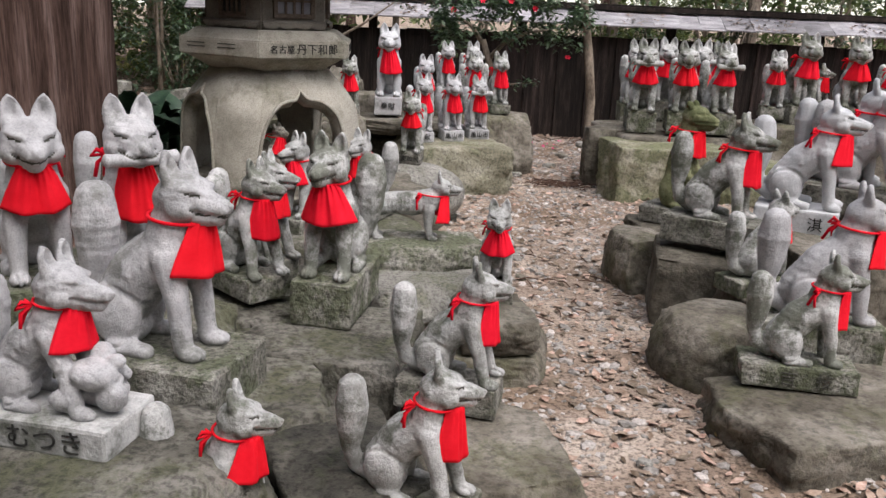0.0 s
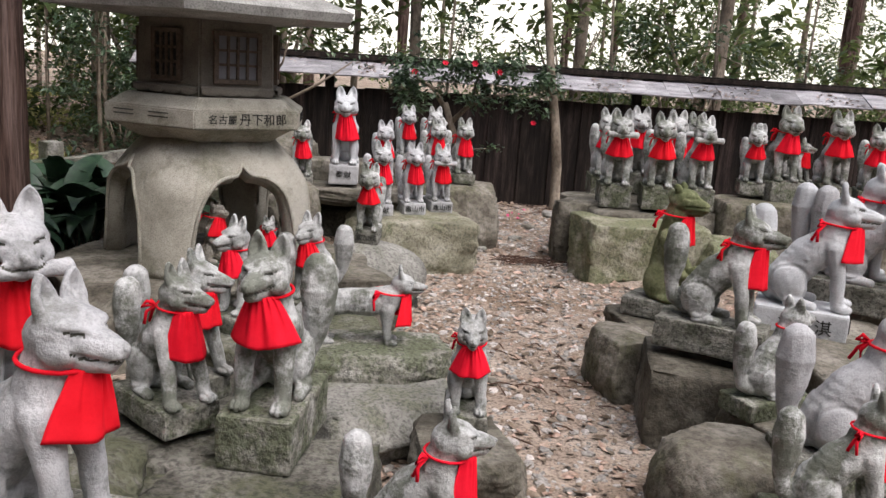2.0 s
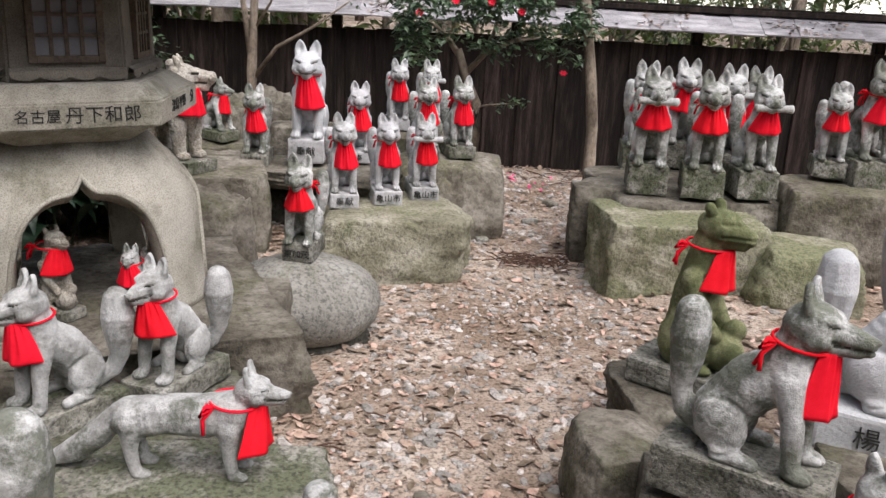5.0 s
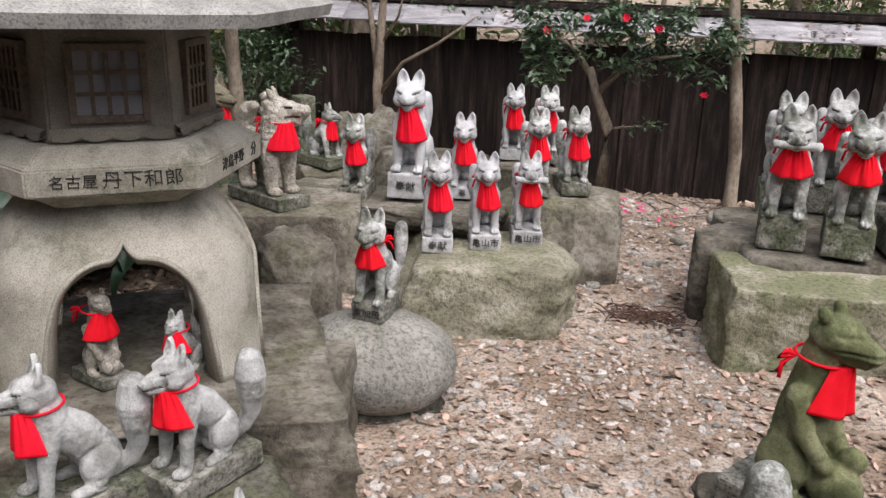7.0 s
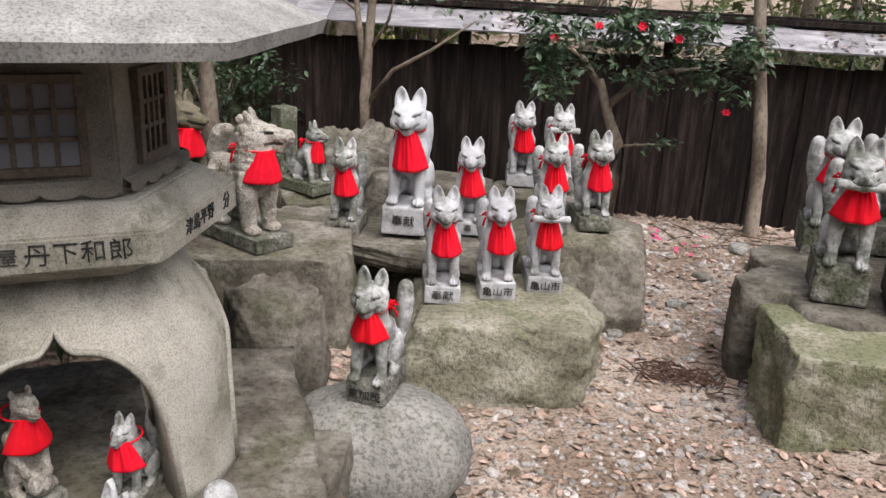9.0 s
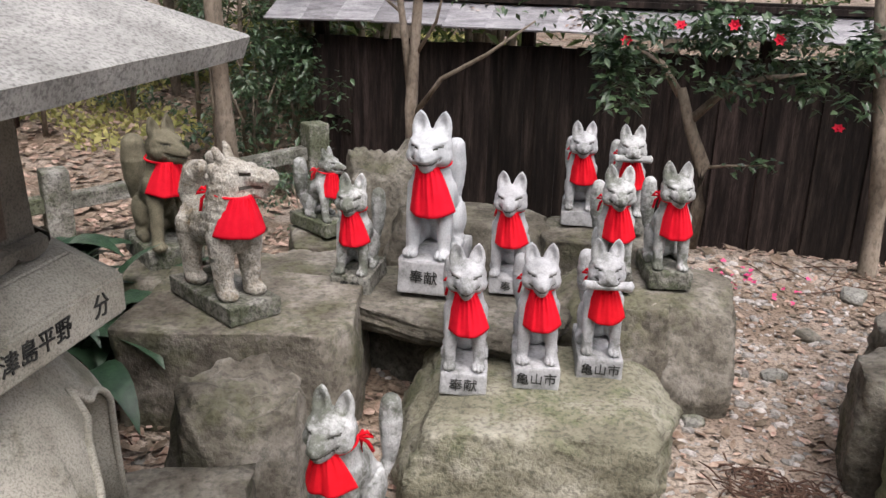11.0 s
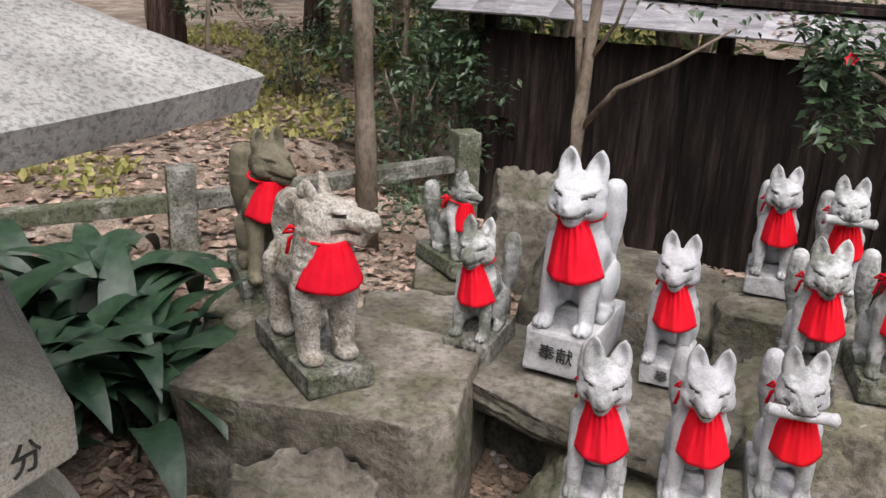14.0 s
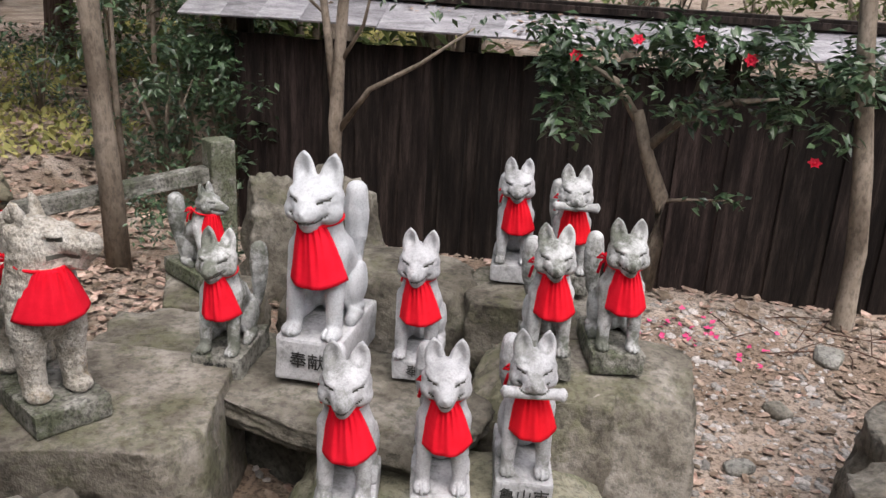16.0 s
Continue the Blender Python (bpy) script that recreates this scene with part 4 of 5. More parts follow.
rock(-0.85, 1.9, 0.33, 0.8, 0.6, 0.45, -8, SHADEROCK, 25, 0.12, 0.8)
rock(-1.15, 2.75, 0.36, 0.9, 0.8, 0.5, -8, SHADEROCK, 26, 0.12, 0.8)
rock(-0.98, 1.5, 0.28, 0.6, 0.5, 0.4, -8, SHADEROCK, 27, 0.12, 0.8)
rock(1.46, 2.72, 0.16, 0.92, 0.62, 0.4, 12, ROCK, 32, 0.14, 0.85, "broad cracked rock at the path's edge")
rock(1.2, 3.28, 0.262, 0.48, 0.5, 0.4, 12, ROCK, 33, 0.075, 0.85, "smooth round grey boulder beside the path", 0.85)
rock(1.33, 3.95, 0.335, 0.52, 0.55, 0.45, -12, ROCK, 34, 0.07, 0.9, "squared pale-edged stone block", 0.08)
rock(1.13, 4.42, 0.3, 0.34, 0.4, 0.4, 10, ROCK, 35, 0.1, 0.9, "rounded grey stone at the path's edge", 0.6)
rock(1.42, 4.92, 0.235, 0.5, 0.5, 0.3, 10, ROCK, 36, 0.12, 0.85)
rock(1.75, 3.3, 0.12, 0.6, 0.6, 0.3, 10, ROCK, 37, 0.12, 0.85)
rock(1.5, 3.6, 0.27, 0.4, 0.4, 0.3, 10, ROCK, 38, 0.12, 0.85)
rock(2.0, 4.1, 0.395, 0.75, 0.75, 0.5, 10, ROCK, 39, 0.12, 0.85)
rock(2.5, 4.9, 0.47, 0.6, 0.6, 0.5, 10, ROCK, 40, 0.12, 0.85)
rock(1.79, 6.74, 0.44, 0.95, 0.62, 0.6, 4, MOSSROCK, 41, 0.1, 0.85, "big squared moss-green rock", 0.12)
rock(1.95, 7.35, 0.48, 1.2, 1.2, 0.65, 4, ROCK, 42, 0.1, 0.85)
rock(1.42, 7.2, 0.5, 0.4, 0.45, 0.6, 4, ROCK, 43, 0.14, 0.85)
rock(2.45, 6.5, 0.36, 0.6, 0.5, 0.5, -10, MOSSROCK, 44, 0.14, 0.9)
rock(2.75, 7.0, 0.6, 0.7, 0.6, 0.75, -4, ROCK, 45, 0.1, 0.85)
rock(3.4, 7.0, 0.58, 0.8, 0.6, 0.75, 4, ROCK, 46, 0.1, 0.85)


# ---- trees and plants ----
def leaf_mesh(bm, p, q, length, width, fold=0.15):
    """One bent leaf of four triangles."""
    t = [Vector((0, 0, 0)), Vector((length * 0.45, width / 2, fold * width)), Vector((length * 0.45, -width / 2, fold * width)), Vector((length, 0, -fold * length * 0.4)), Vector((length * 0.5, 0, 0))]
    v = [bm.verts.new(p + q @ c) for c in t]
    bm.faces.new((v[0], v[4], v[1]))
    bm.faces.new((v[0], v[2], v[4]))
    bm.faces.new((v[1], v[4], v[3]))
    bm.faces.new((v[4], v[2], v[3]))


def turned(rnd, droop=0.3):
    return Euler((rnd.uniform(-0.7, 0.7), rnd.uniform(-0.6, 0.6) + droop, rnd.uniform(0, 6.283))).to_quaternion()


def crown_bm(rnd, clumps, per, length, width):
    """Leaves in loose clumps: rows of (centre, radius)."""
    bm = bmesh.new()
    for c, r in clumps:
        c = Vector(c)
        for _ in range(int(per * (r / 0.2) ** 2)):
            d = Vector((rnd.gauss(0, 1), rnd.gauss(0, 1), rnd.gauss(0, 0.7)))
            d = d.normalized() * r * rnd.uniform(0.35, 1.0)
            k = rnd.uniform(0.7, 1.2)
            leaf_mesh(bm, c + d, turned(rnd), length * k, width * k)
    return bm


def trunk_bm(pts, radii, sides=12):
    bm = bmesh.new()
    tube(bm, pts, radii, sides)
    return bm


def flower_bm():
    bm = bmesh.new()
    for k in range(6):
        q = Euler((0, -0.55, k * 1.047)).to_quaternion()
        leaf_mesh(bm, Vector((0, 0, 0)), q, 0.042, 0.04, 0.25)
    ball(bm, (0, 0, 0.012), 0.009, seg=8)
    return bm


def camellia():
    rnd = random.Random(11)
    root = tagged(new("camellia_tree"), "small evergreen camellia with red flowers before the fence", "tree")
    base = Vector((0.62, 9.75, -0.05))
    root.location = base
    bm = trunk_bm([(0, 0, 0), (0.03, 0, 0.35), (0.02, 0, 0.62), (-0.08, 0, 0.85), (-0.16, -0.02, 1.1)], [0.05, 0.045, 0.05, 0.04, 0.03], 10)
    tube(bm, [(-0.1, 0, 0.88), (0.08, 0, 1.08), (0.32, -0.05, 1.2), (0.55, -0.08, 1.24)], [0.03, 0.025, 0.018, 0.008], 8)
    tube(bm, [(-0.16, 0, 1.05), (-0.3, 0, 1.25), (-0.5, 0, 1.35)], [0.028, 0.02, 0.008], 8)
    tube(bm, [(0.1, 0, 1.08), (0.15, 0, 1.3), (0.2, 0, 1.5)], [0.022, 0.015, 0.006], 8)
    tube(bm, [(0.03, 0, 0.6), (0.16, -0.02, 0.63), (0.42, -0.04, 0.66)], [0.014, 0.009, 0.004], 6)
    part("trunk", bm, BARK, root, "", True)
    clumps = []
    for _ in range(48):
        x = rnd.uniform(-0.75, 0.95)
        z = 1.13 + rnd.uniform(0, 0.5) - 0.16 * abs(x)
        clumps.append(((x, rnd.uniform(-0.28, 0.22), z), rnd.uniform(0.09, 0.19)))
    part("crown", crown_bm(rnd, clumps, 95, 0.085, 0.042), LEAF, root)
    part("low_sprig", crown_bm(rnd, [((0.34, -0.04, 0.67), 0.07), ((0.44, -0.04, 0.66), 0.06), ((0.2, -0.03, 0.63), 0.05)], 130, 0.075, 0.036), LEAF, root)
    me = mesh_of("flower", flower_bm(), FLOWER)
    for x, y, z in ((-0.2, -0.32, 1.5), (0.1, -0.3, 1.52), (-0.5, -0.3, 1.4), (0.75, -0.25, 0.95), (0.35, -0.33, 1.45)):
        f = new("flower", me)
        f.parent = root
        f.matrix_local = pose(x, y, z, 60 + rnd.uniform(-25, 25), 0, rnd.uniform(-40, 40))


camellia()


def slim_tree(name, label, base, pts, radii, crown=(), per=60, length=0.08, width=0.035, branches=(), leaf=None, seed=1, bark=None, sides=12):
    rnd = random.Random(seed)
    root = tagged(new(name), label, "tree", "trees")
    root.location = base
    bm = trunk_bm(pts, radii, sides)
    for bp, br in branches:
        tube(bm, bp, br, 7)
    part("trunk", bm, bark or BARK, root, "", True)
    if crown:
        part("crown", crown_bm(rnd, crown, per, length, width), leaf or LEAF, root)
    return root


slim_tree("slim_tree", "thin bare grey-brown trunk before the fence", (1.67, 9.55, -0.05),
          [(0, 0, 0), (0.01, 0, 0.1), (0.0, 0, 0.5), (-0.04, 0.05, 0.9), (-0.12, 0.2, 1.5), (-0.24, 0.3, 2.5), (-0.35, 0.4, 4.5)], [0.085, 0.06, 0.052, 0.05, 0.045, 0.04, 0.03])
slim_tree("bare_tree", "slender multi-stemmed tree with few leaves by the fence", (-1.5, 10.2, -0.2),
          [(0, 0, 0), (0.0, 0, 0.9), (0.02, 0, 1.3), (0.08, 0, 2.2), (0.1, 0, 3.5)], [0.06, 0.05, 0.04, 0.03, 0.02],
          [((0.35, -0.2, 1.75), 0.16), ((0.75, -0.2, 1.72), 0.2), ((1.0, -0.2, 1.66), 0.16), ((-0.4, -0.1, 1.85), 0.16)], 18, 0.07, 0.03,
          [([(0.02, 0, 0.85), (0.25, -0.05, 1.15), (0.6, -0.12, 1.35), (0.95, -0.2, 1.6)], [0.025, 0.018, 0.014, 0.006]),
           ([(0.0, 0, 1.0), (-0.05, 0, 1.4), (-0.12, 0, 1.9), (-0.2, 0, 2.6)], [0.035, 0.028, 0.022, 0.012]),
           ([(0.03, 0, 1.3), (0.2, -0.05, 1.55), (0.3, -0.1, 1.9)], [0.016, 0.012, 0.006]),
           ([(-0.08, 0, 1.6), (-0.25, -0.05, 1.75), (-0.45, -0.1, 1.85)], [0.012, 0.009, 0.004])], seed=4)
slim_tree("slim_tree", "slender grey-brown trunk behind the stone rail", (-2.2, 8.75, 0.0),
          [(0, 0, 0), (-0.02, 0, 0.7), (-0.06, 0, 1.5), (-0.05, 0.1, 3.0), (0, 0.2, 5)], [0.07, 0.06, 0.055, 0.05, 0.04])
def cedar():
    root = tagged(new("cedar_tree"), "broad cedar trunk with ridged red-brown bark", "tree", "trees")
    root.location = (-2.2, 4.6, 0.0)
    bm = bmesh.new()
    prev = None
    for k in range(46):
        z = -0.2 + 3.2 * k / 45 if k < 45 else 7.0
        base = 0.42 + 0.16 * math.exp(-max(0, z) * 5)
        ring = []
        for j in range(150):
            a = 6.2832 * j / 150
            rid = abs(noise.noise(Vector((math.cos(a) * 7, math.sin(a) * 7, z * 0.55)))) + 0.5 * abs(noise.noise(Vector((math.cos(a) * 17, math.sin(a) * 17, z * 0.9 + 5))))
            r = base * (1 + 0.05 * math.sin(3 * a + 1)) + 0.055 * rid
            ring.append(bm.verts.new((r * math.cos(a), r * math.sin(a), z)))
        if prev:
            for j in range(150):
                bm.faces.new((prev[j], prev[(j + 1) % 150], ring[(j + 1) % 150], ring[j]))
        prev = ring
    part("trunk", bm, CEDAR, root, "", True)


cedar()


def aspidistra(x, y, z, seed, n=34, size=0.5, label="clump of broad dark green aspidistra leaves"):
    rnd = random.Random(seed)
    root = tagged(new("aspidistra"), label, "plant", "aspidistra clumps")
    root.location = (x, y, z)
    for _ in range(n):
        a = rnd.uniform(0, 6.283)
        up = rnd.uniform(0.25, 1.0)
        ln = size * rnd.uniform(0.75, 1.15)
        w = ln * rnd.uniform(0.2, 0.29)
        bm = bmesh.new()
        base = Vector((rnd.uniform(-0.2, 0.2), rnd.uniform(-0.2, 0.2), 0))
        out = Vector((math.cos(a), math.sin(a), 0))
        side = Vector((-math.sin(a), math.cos(a), 0))
        rows = []
        droop = rnd.uniform(1.3, 2.4)
        p, ang = base.copy(), math.pi / 2 - 0.4 * rnd.random()
        for k in range(15):
            v = k / 14
            stalk = 0.3
            half = 0.006 if v < stalk else w / 2 * math.sin(math.pi * min(1, (v - stalk) / (1 - stalk)) ** 0.75) + 0.002
            nrm = out * -math.sin(ang) + Vector((0, 0, math.cos(ang)))
            rows.append((bm.verts.new(p - side * half + nrm * half * 0.25), bm.verts.new(p), bm.verts.new(p + side * half + nrm * half * 0.25)))
            p = p + (out * math.cos(ang) + Vector((0, 0, math.sin(ang)))) * ln * 1.4 / 14
            ang -= droop / 14 * (0.4 + 1.8 * v) * (1.75 - up)
        for r0, r1 in zip(rows, rows[1:]):
            for k in (0, 1):
                bm.faces.new((r0[k], r0[k + 1], r1[k + 1], r1[k]))
        part("leaf", bm, BROADLEAF, root, "", True)


aspidistra(-1.8, 6.7, 0.05, 1, 60, 0.54)
aspidistra(-2.15, 6.3, 0.05, 2, 58, 0.58)
aspidistra(-2.3, 6.9, 0.05, 3, 58, 0.58)
aspidistra(-2.4, 5.75, 0.05, 5, 30, 0.52)


def sapling(x, y, seed):
    rnd = random.Random(seed)
    lean = rnd.uniform(-0.25, 0.25)
    pts = [(0, 0, -0.1), (lean * 0.2, 0, 0.8), (lean * 0.5, 0.05, 1.8), (lean, 0.1, 3.6)]
    cl = [((lean * 0.4 + rnd.uniform(-0.45, 0.45), rnd.uniform(-0.4, 0.4), rnd.uniform(0.75, 2.3)), rnd.uniform(0.12, 0.24)) for _ in range(13)]
    tw = [([(lean * 0.3, 0, 1.0 + 0.2 * k), (c[0] * 0.6, c[1] * 0.6, c[2] - 0.05), c], [0.009, 0.006, 0.003]) for k, (c, _) in enumerate(cl[:5])]
    slim_tree("sapling", "slender understory sapling with sparse evergreen leaves", (x, y, -0.02), pts, [0.028, 0.024, 0.02, 0.012], cl, 40, 0.1, 0.042, tw, LEAF, seed, None, 8)


for k, (x, y) in enumerate(((-3.35, 10.5), (-3.6, 11.4), (-5.6, 11), (-3.1, 12.2), (-4.6, 12.2), (-6.2, 9.4), (2.9, 12.3), (4.3, 12.2), (5.6, 12.6), (0.6, 12.6))):
    sapling(x, y, 60 + k)


# ---- stone rail ----
def stone_rail():
    rail = tagged(new("stone_rail"), "low grey granite post-and-rail fence", "fence")
    posts = [(-1.9, 9.35, 0.72), (-2.95, 8.05, 0.6), (-4.0, 6.75, 0.55), (-5.05, 5.45, 0.5)]
    ang = math.atan2(1.3, 1.05)
    for x, y, z in posts:
        bm = bmesh.new()
        box(bm, (x, y, z / 2 - 0.1), (0.15, 0.15, z + 0.2), ang, 0.012)
        part("post", bm, PLINTH, rail)
    for (x0, y0, z0), (x1, y1, z1) in zip(posts, posts[1:]):
        bm = bmesh.new()
        L = math.hypot(x1 - x0, y1 - y0) - 0.15
        box(bm, (0, 0, 0), (L, 0.1, 0.09), 0, 0.008)
        p = part("rail", bm, PLINTH, rail)
        p.matrix_local = Matrix.Translation(((x0 + x1) / 2, (y0 + y1) / 2, (z0 + z1) / 2 - 0.2)) @ Matrix.Rotation(math.atan2(y0 - y1, x0 - x1), 4, "Z") @ Matrix.Rotation(-math.atan2(z0 - z1, L), 4, "Y")


stone_rail()


# ---- woods beyond ----
def woods():
    rnd = random.Random(21)
    trunks = []
    for r, h in ((0.1, 14), (0.15, 14), (0.2, 15), (0.07, 9)):
        bm = bmesh.new()
        tube(bm, [(0, 0, -0.3), (0.0, 0, 0.4), (0.05, 0, 3), (0.02, 0.05, 8), (0, 0, h)], [r * 1.35, r * 1.08, r, r * 0.85, r * 0.4], 14)
        trunks.append(mesh_of("trunk", bm, CEDAR if r > 0.17 else BARK, True))
    crowns = []
    for k in range(3):
        cl = [((rnd.uniform(-1.6, 1.6), rnd.uniform(-1.6, 1.6), rnd.uniform(1.8, 9)), rnd.uniform(0.25, 0.6)) for _ in range(30)]
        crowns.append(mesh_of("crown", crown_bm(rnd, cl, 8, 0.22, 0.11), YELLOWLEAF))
    thick = []
    for k in range(2):
        cl = [((rnd.uniform(-1.7, 1.7), rnd.uniform(-1.7, 1.7), rnd.uniform(0.6, 9)), rnd.uniform(0.5, 0.8)) for _ in range(46)]
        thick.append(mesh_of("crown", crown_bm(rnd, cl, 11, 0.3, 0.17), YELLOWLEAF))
    spots = []
    while len(spots) < 44:
        x, y = rnd.uniform(-22, 24), rnd.uniform(18, 46)
        if x < -3.5 and rnd.random() < 0.4:
            y = rnd.uniform(14, 30)
        if all((x - a) ** 2 + (y - b) ** 2 > 2.0 for a, b in spots):
            spots.append((x, y))
    spots += [(-3.15, 11.9), (-4.3, 13.4), (-5.8, 13.6), (-3.9, 16), (-6.3, 11.2), (-7.6, 15.4), (-2.6, 13.2), (2.6, 13.6), (0.2, 14.6), (4.6, 13.2), (-0.9, 17)]
    for x, y in spots:
        root = tagged(new("woodland_tree"), "tall straight conifer trunk in the woods behind", "tree", "woodland trees")
        root.matrix_world = pose(x, y, -0.1, 0, 0, rnd.uniform(0, 360))
        t = new("trunk", rnd.choice(trunks))
        t.parent = root
        c = new("crown", rnd.choice(crowns))
        c.parent = root
    for k in range(46):                                                # unseen trees added round the clearing against side light, farther on the open side
        a = radians(150 + 150 * (k + rnd.uniform(-0.3, 0.3)) / 33)
        d = rnd.choice((10.0, 13.0, 16.0)) + rnd.uniform(-0.8, 0.8) + (7.0 if k > 33 else 0.0)
        root = tagged(new("woodland_tree"), "unseen leafy tree added round the clearing", "tree", "woodland trees")
        root.matrix_world = pose(0.5 + d * math.cos(a), 2.5 + d * math.sin(a), -0.1, 0, 0, rnd.uniform(0, 360)) @ Matrix.Diagonal((1.3, 1.3, 0.85, 1))
        for nm, me in (("trunk", rnd.choice(trunks)), ("crown", rnd.choice(thick))):
            o = new(nm, me)
            o.parent = root
    # Moss scattered where sun patches fall, their brightness put into its colour.
    vs, fs = [], []
    for _ in range(28000):
        x, y = rnd.uniform(-11, -2.6), rnd.uniform(8.3, 24)
        if noise.noise(Vector((x * 0.5, y * 0.35, 7))) < 0.02:
            continue
        q = turned(rnd, -0.4)
        i, p, k = len(vs), Vector((x, y, ground_z(x, y) + 0.01)), rnd.uniform(0.05, 0.12)
        vs.extend(p + q @ Vector(c) * k for c in ((0, 0, 0), (0.5, 0.3, 0.2), (1, 0, 0.25), (0.5, -0.3, 0.2)))
        fs.append((i, i + 1, i + 2, i + 3))
    me = bpy.data.meshes.new("moss")
    me.from_pydata(vs, [], fs)
    me.materials.append(SUNMOSS)
    tagged(new("moss", me), "patches of yellow-green moss and low weeds, coloured as sunlit, on the woodland floor", "moss", "", "stuff")
    bushes = []
    for k in range(4):
        cl = [((rnd.gauss(0, 0.45), rnd.gauss(0, 0.4), abs(rnd.gauss(0.7, 0.45))), rnd.uniform(0.15, 0.35)) for _ in range(16)]
        bushes.append(mesh_of("foliage", crown_bm(rnd, cl, 34, 0.11, 0.05), LEAF))
    bm = bmesh.new()
    for k in range(5):
        a = k * 1.3
        tube(bm, [(0, 0, -0.1), (0.1 * math.cos(a), 0.1 * math.sin(a), 0.5), (0.35 * math.cos(a), 0.35 * math.sin(a), 1.1)], [0.025, 0.018, 0.006], 6)
    stems = mesh_of("stem", bm, BARK, True)
    # Brighter copies for the far bushes, with sunlight put into the leaf colour.
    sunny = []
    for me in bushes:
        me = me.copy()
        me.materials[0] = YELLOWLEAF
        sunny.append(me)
    spots = [(-3.4, 11.5, 0.9), (-3.3, 11.0, 0.7), (-3.05, 11.9, 0.6), (-3.2, 11.8, 0.9), (-4.6, 14.5, 0.9), (-6.5, 15, 1.2), (-1.7, 8.8, 0.42), (-5.6, 12.4, 0.7), (-7, 10.5, 0.9), (-3.6, 13, 1.0)]
    for k in range(9):
        spots.append((rnd.uniform(-10, 14), rnd.uniform(14.5, 20), rnd.uniform(1.9, 2.6)))
    for k in range(34):
        x, y, size = rnd.uniform(-16, 18), rnd.uniform(13.2, 26), rnd.uniform(0.8, 2.0)
        if x > -2.5 or y > 21:
            spots.append((x, y, size))
    for x, y, s in spots:
        root = tagged(new("shrub"), "loose dark evergreen shrub in the undergrowth", "shrub", "undergrowth shrubs")
        root.matrix_world = pose(x, y, -0.05, 0, 0, rnd.uniform(0, 360)) @ Matrix.Scale(s, 4)
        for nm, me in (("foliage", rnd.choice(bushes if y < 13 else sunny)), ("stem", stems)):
            o = new(nm, me)
            o.parent = root


woods()


def far_light():
    """Added sheet that glows in place of the bright sky beyond the woods."""
    bm = bmesh.new()
    prev = None
    for k in range(25):
        a = radians(-75 + 150 * k / 24)
        x, y = 90 * math.sin(a), 90 * math.cos(a)
        cur = (bm.verts.new((x, y, -3)), bm.verts.new((x, y, 32)))
        if prev:
            bm.faces.new((prev[0], cur[0], cur[1], prev[1]))
        prev = cur
    m = bpy.data.materials.new("backdrop_glow")
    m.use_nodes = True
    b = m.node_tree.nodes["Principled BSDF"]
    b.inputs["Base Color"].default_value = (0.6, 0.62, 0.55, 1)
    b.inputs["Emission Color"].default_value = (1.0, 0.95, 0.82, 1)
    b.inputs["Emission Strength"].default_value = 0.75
    tagged(part("backdrop", bm, m), "glowing sheet standing in for bright sky beyond the woods", "backdrop", "", "structure")


far_light()


# ---- leaf litter, pebbles, petals ----
def in_path(x, y):
    return 0.35 < x - 0.04 * (y - 3) < 1.2


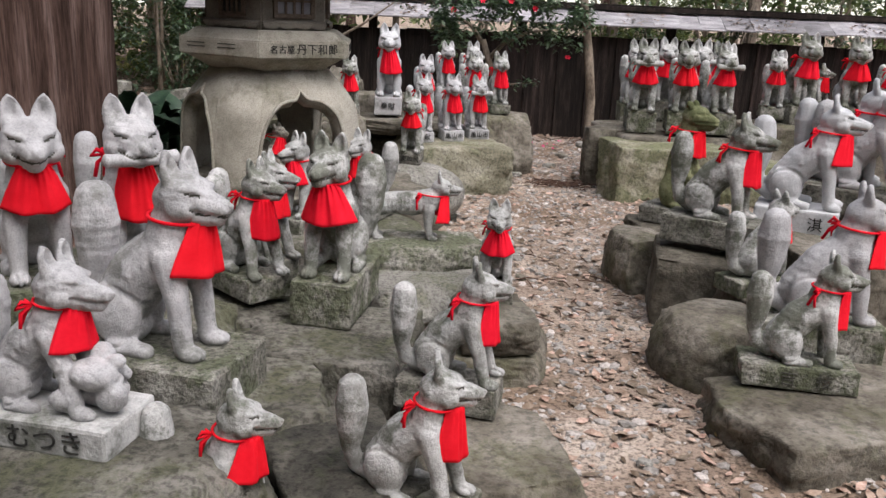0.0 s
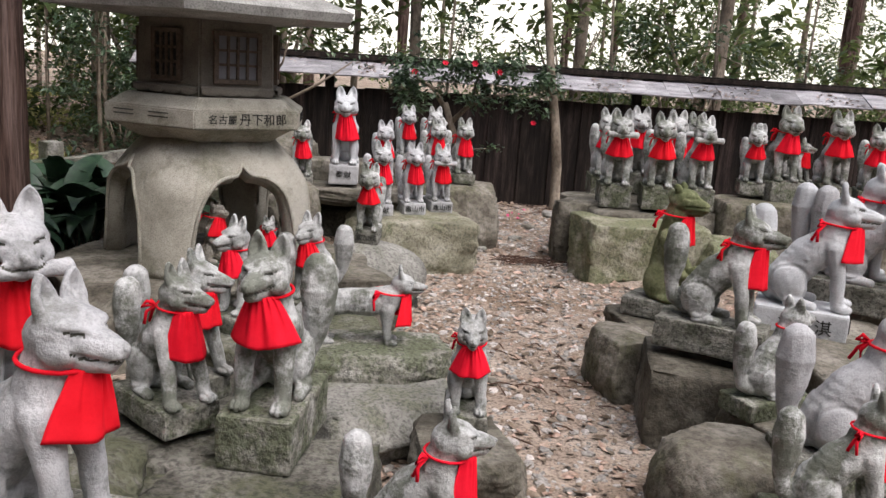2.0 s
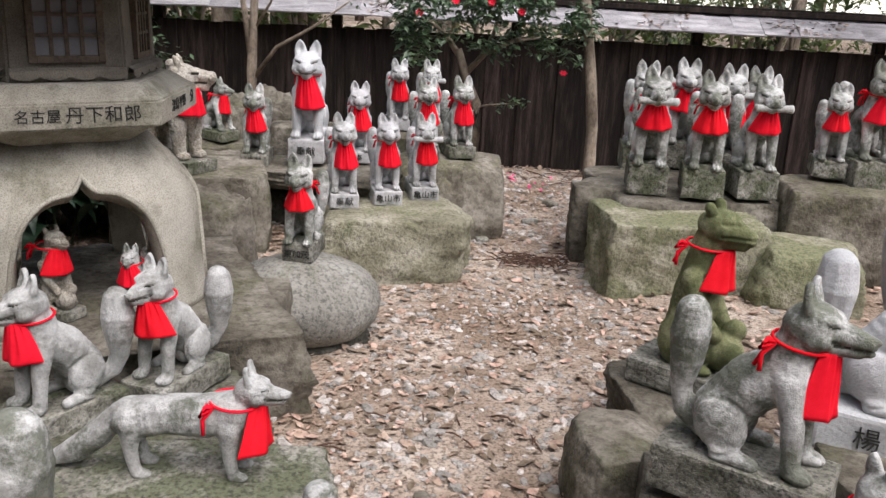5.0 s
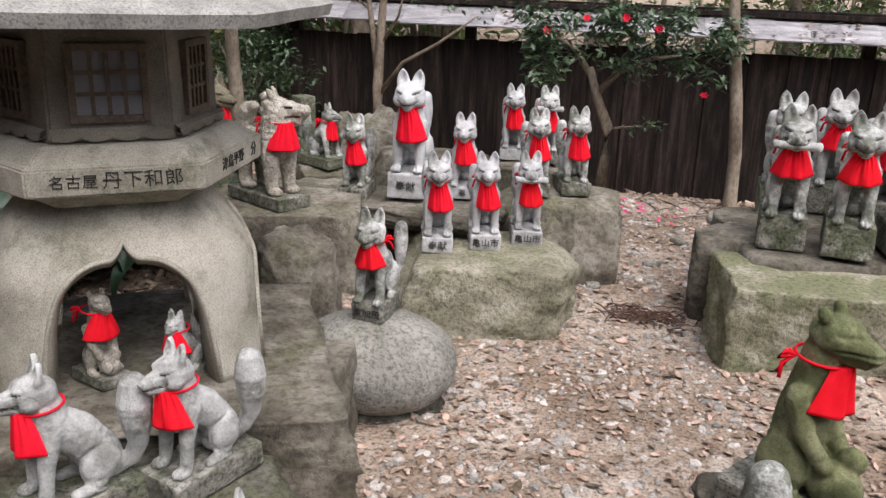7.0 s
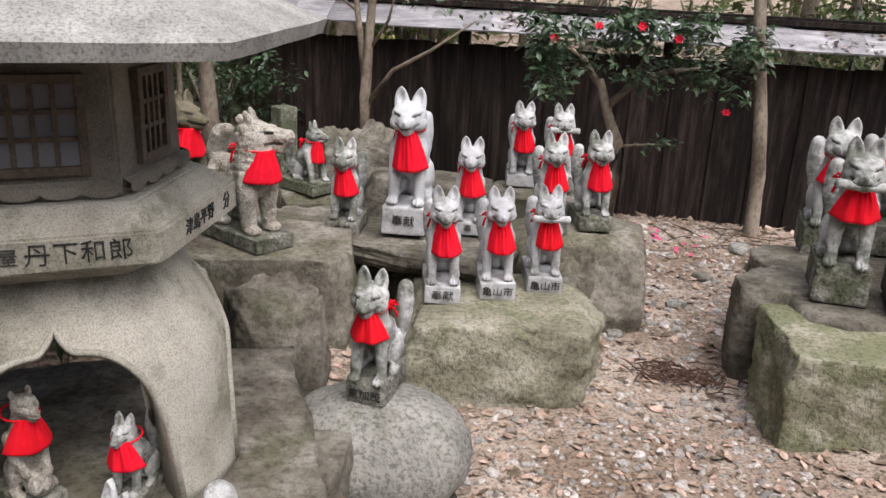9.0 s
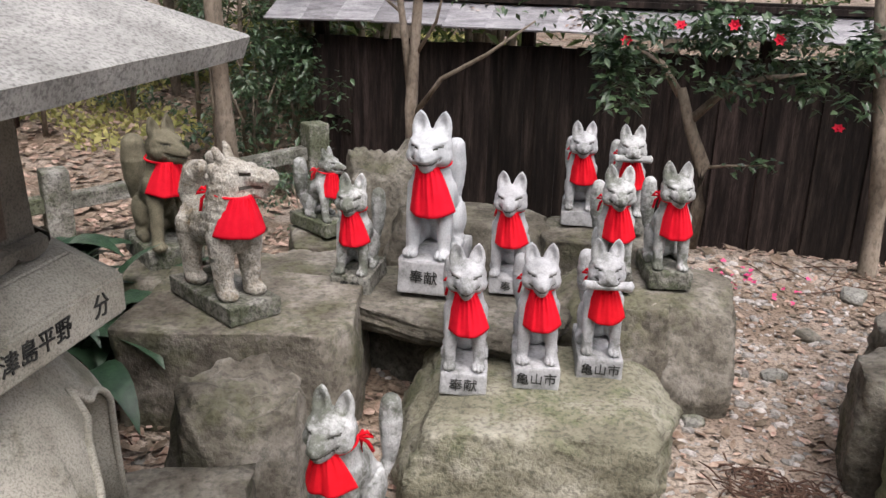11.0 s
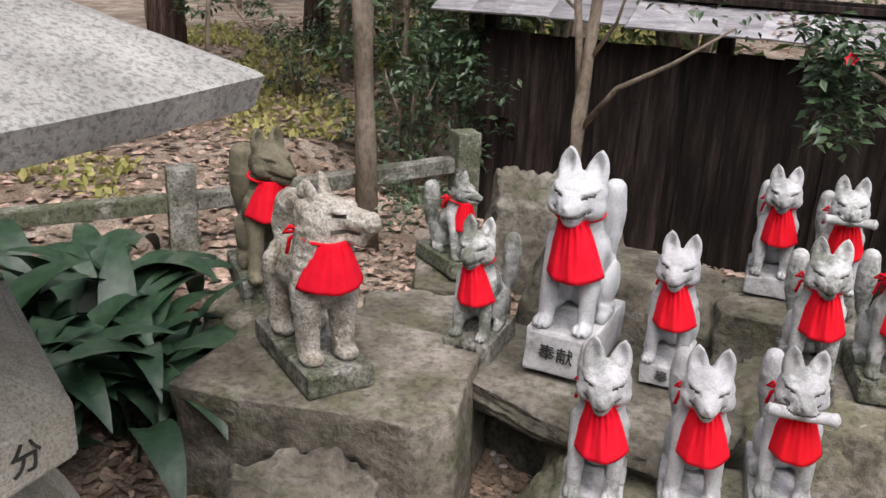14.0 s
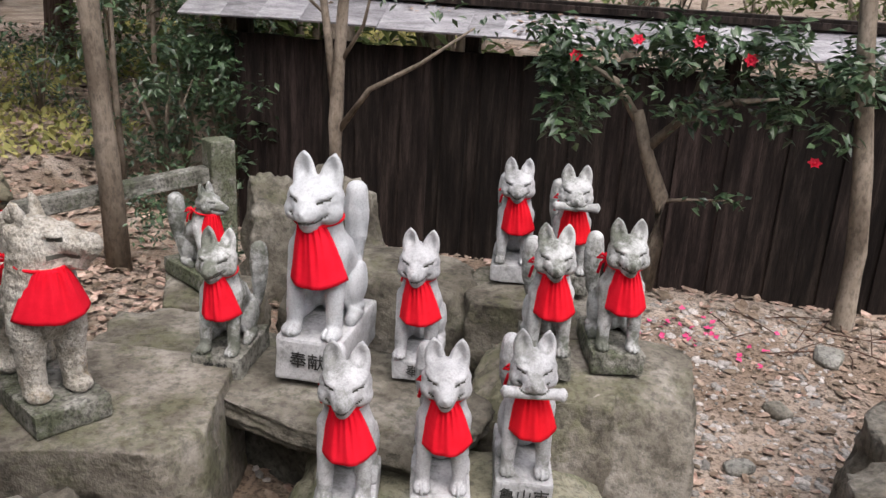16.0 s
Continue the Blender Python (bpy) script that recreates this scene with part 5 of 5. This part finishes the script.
def litter():
    rnd = random.Random(8)
    bm_v, bm_f = [], []

    def put(x, y, z, ln, w):
        q = Euler((rnd.uniform(-0.35, 0.35), rnd.uniform(-0.35, 0.35), rnd.uniform(0, 6.283))).to_quaternion()
        curl = rnd.uniform(-0.25, 0.35)
        i = len(bm_v)
        c = Vector((x, y, z))
        for p in ((-0.5, 0, curl * 0.35), (-0.1, 0.5, 0.05), (-0.1, -0.5, 0.05), (0.25, 0.38, curl * 0.2), (0.25, -0.38, curl * 0.2), (0.5, 0, curl * 0.5)):
            bm_v.append(c + q @ Vector((p[0] * ln, p[1] * w, p[2] * ln + 0.004)))
        bm_f.extend(((i, i + 2, i + 1), (i + 1, i + 2, i + 4, i + 3), (i + 3, i + 4, i + 5)))
    for _ in range(19000):
        x, y = rnd.uniform(-1.2, 3.2), rnd.uniform(0.8, 10.0)
        if in_path(x, y) and rnd.random() < 0.35:
            continue
        s = rnd.uniform(0.018, 0.05) if rnd.random() < 0.75 else rnd.uniform(0.05, 0.085)
        put(x, y, ground_z(x, y) + 0.006, s, s * rnd.uniform(0.35, 0.6))
    for _ in range(5000):
        x, y = rnd.uniform(-3.2, -1.1), rnd.uniform(5.0, 9.0)
        s = rnd.uniform(0.04, 0.085)
        put(x, y, ground_z(x, y) + rnd.uniform(0.005, 0.03), s, s * rnd.uniform(0.35, 0.6))
    for _ in range(15000):
        x, y = rnd.uniform(-11, -2.2), rnd.uniform(7.5, 22)
        s = rnd.uniform(0.06, 0.13)
        put(x, y, ground_z(x, y) + rnd.uniform(0.005, 0.03), s, s * rnd.uniform(0.45, 0.7))
    for _ in range(9000):
        x, y = rnd.uniform(-10, 8), rnd.uniform(9.5, 26)
        s = rnd.uniform(0.07, 0.14)
        put(x, y, ground_z(x, y) + 0.01, s, s * rnd.uniform(0.4, 0.6))
    for _ in range(1500):
        x, v = rnd.uniform(-3.0, 8.0), rnd.uniform(-0.29, 0.08)
        if noise.noise(Vector((x * 1.3, v * 3, 2))) > 0.12 * rnd.random():
            s = rnd.uniform(0.03, 0.07)
            put(x, FY + v, 1.325 + (v + 0.1) * math.tan(radians(26)) + 0.024, s, s * 0.5)
    me = bpy.data.meshes.new("leaf_litter")
    me.from_pydata(bm_v, [], bm_f)
    me.materials.append(LITTER)
    tagged(new("leaf_litter", me), "dry brown fallen leaves scattered on the soil", "leaf litter", "", "stuff")
    vs, fs = [], []
    ico = bmesh.new()
    bmesh.ops.create_icosphere(ico, subdivisions=1, radius=1)
    iv, iff = [v.co.copy() for v in ico.verts], [[v.index for v in f.verts] for f in ico.faces]
    ico.free()
    for _ in range(7000):
        x, y = rnd.uniform(0.0, 1.6), rnd.uniform(0.8, 9.6)
        if rnd.random() < 0.25:
            x = rnd.uniform(-1.5, 3.0)
        s = rnd.uniform(0.006, 0.016) if rnd.random() < 0.85 else rnd.uniform(0.016, 0.032)
        q = Euler((rnd.uniform(-0.3, 0.3), rnd.uniform(-0.3, 0.3), rnd.uniform(0, 6.28))).to_quaternion()
        i = len(vs)
        k = rnd.uniform(0.6, 1.0)
        z = ground_z(x, y)
        for v in iv:
            vs.append(Vector((x, y, z)) + q @ Vector((v.x * s * 1.3, v.y * s * k * 1.1, v.z * s * 0.6)))
        fs.extend([[i + a for a in f] for f in iff])
    me = bpy.data.meshes.new("pebbles")
    me.from_pydata(vs, [], fs)
    me.materials.append(PEBBLE)
    tagged(new("pebbles", me), "small grey and tan pebbles in the soil", "pebbles", "", "stuff")


litter()


# ---- small things on the ground ----
def twigs(name, label, spots):
    rnd = random.Random(31)
    bm = bmesh.new()
    for cx, cy, spread, count, ln in spots:
        for _ in range(count):
            x, y, a = cx + rnd.gauss(0, spread), cy + rnd.gauss(0, spread * 0.6), rnd.uniform(0, 3.1416)
            z = ground_z(x, y) + rnd.uniform(0.006, 0.03)
            k = ln * rnd.uniform(0.4, 1.1)
            d = Vector((math.cos(a), math.sin(a), rnd.uniform(-0.08, 0.12))) * k / 2
            p = Vector((x, y, z))
            tube(bm, [p - d, p + Vector((rnd.uniform(-0.01, 0.01), rnd.uniform(-0.01, 0.01), 0.008)), p + d], [0.003, 0.004, 0.002], 5)
    tagged(part(name, bm, TWIG), label, "twigs", "", "stuff")


twigs("twigs", "thin dark reddish-brown fallen twigs and needles", ((1.02, 6.98, 0.11, 130, 0.12), (1.55, 9.3, 0.3, 16, 0.4), (-0.25, 2.2, 0.15, 25, 0.06), (0.8, 4.5, 0.6, 60, 0.1), (-1.4, 6.2, 0.3, 40, 0.12)))


def petals():
    rnd = random.Random(33)
    bm = bmesh.new()
    for _ in range(46):
        x, y = rnd.gauss(0.85, 0.22), rnd.gauss(9.15, 0.16)
        leaf_mesh(bm, Vector((x, y, ground_z(x, y) + 0.012)), turned(rnd, 0.0), 0.04, 0.034)
    tagged(part("fallen_petals", bm, PINK), "pink fallen camellia petals on the soil", "petals", "", "stuff")


petals()
for k, (x, y, sx, sy, h, m, lab) in enumerate((
        (1.05, 2.72, 0.075, 0.06, 0.055, OCHRE, "small ochre-yellow stone beside the path"), (1.06, 8.0, 0.12, 0.08, 0.05, PALEROCK, "small pale flat stone on the soil"),
        (1.55, 9.1, 0.2, 0.14, 0.07, PALEROCK, "pale flat stone near the fence"), (1.25, 8.5, 0.12, 0.1, 0.05, ROCK, "small grey stone on the soil"),
        (0.72, 2.5, 0.05, 0.04, 0.035, PALEROCK, "rounded pebble lying on the path"), (0.7, 7.4, 0.1, 0.07, 0.04, PALEROCK, "small pale flat stone on the soil"),
        (1.1, 3.62, 0.06, 0.05, 0.04, ROCK, "small grey stone on the soil"), (0.48, 4.4, 0.06, 0.05, 0.035, ROCK, "small grey stone on the soil"))):
    rock(x, y, ground_z(x, y) + h * 0.7, sx, sy, h, 40 * k, m, 70 + k, 0.1, 0.9, lab, 0.7)
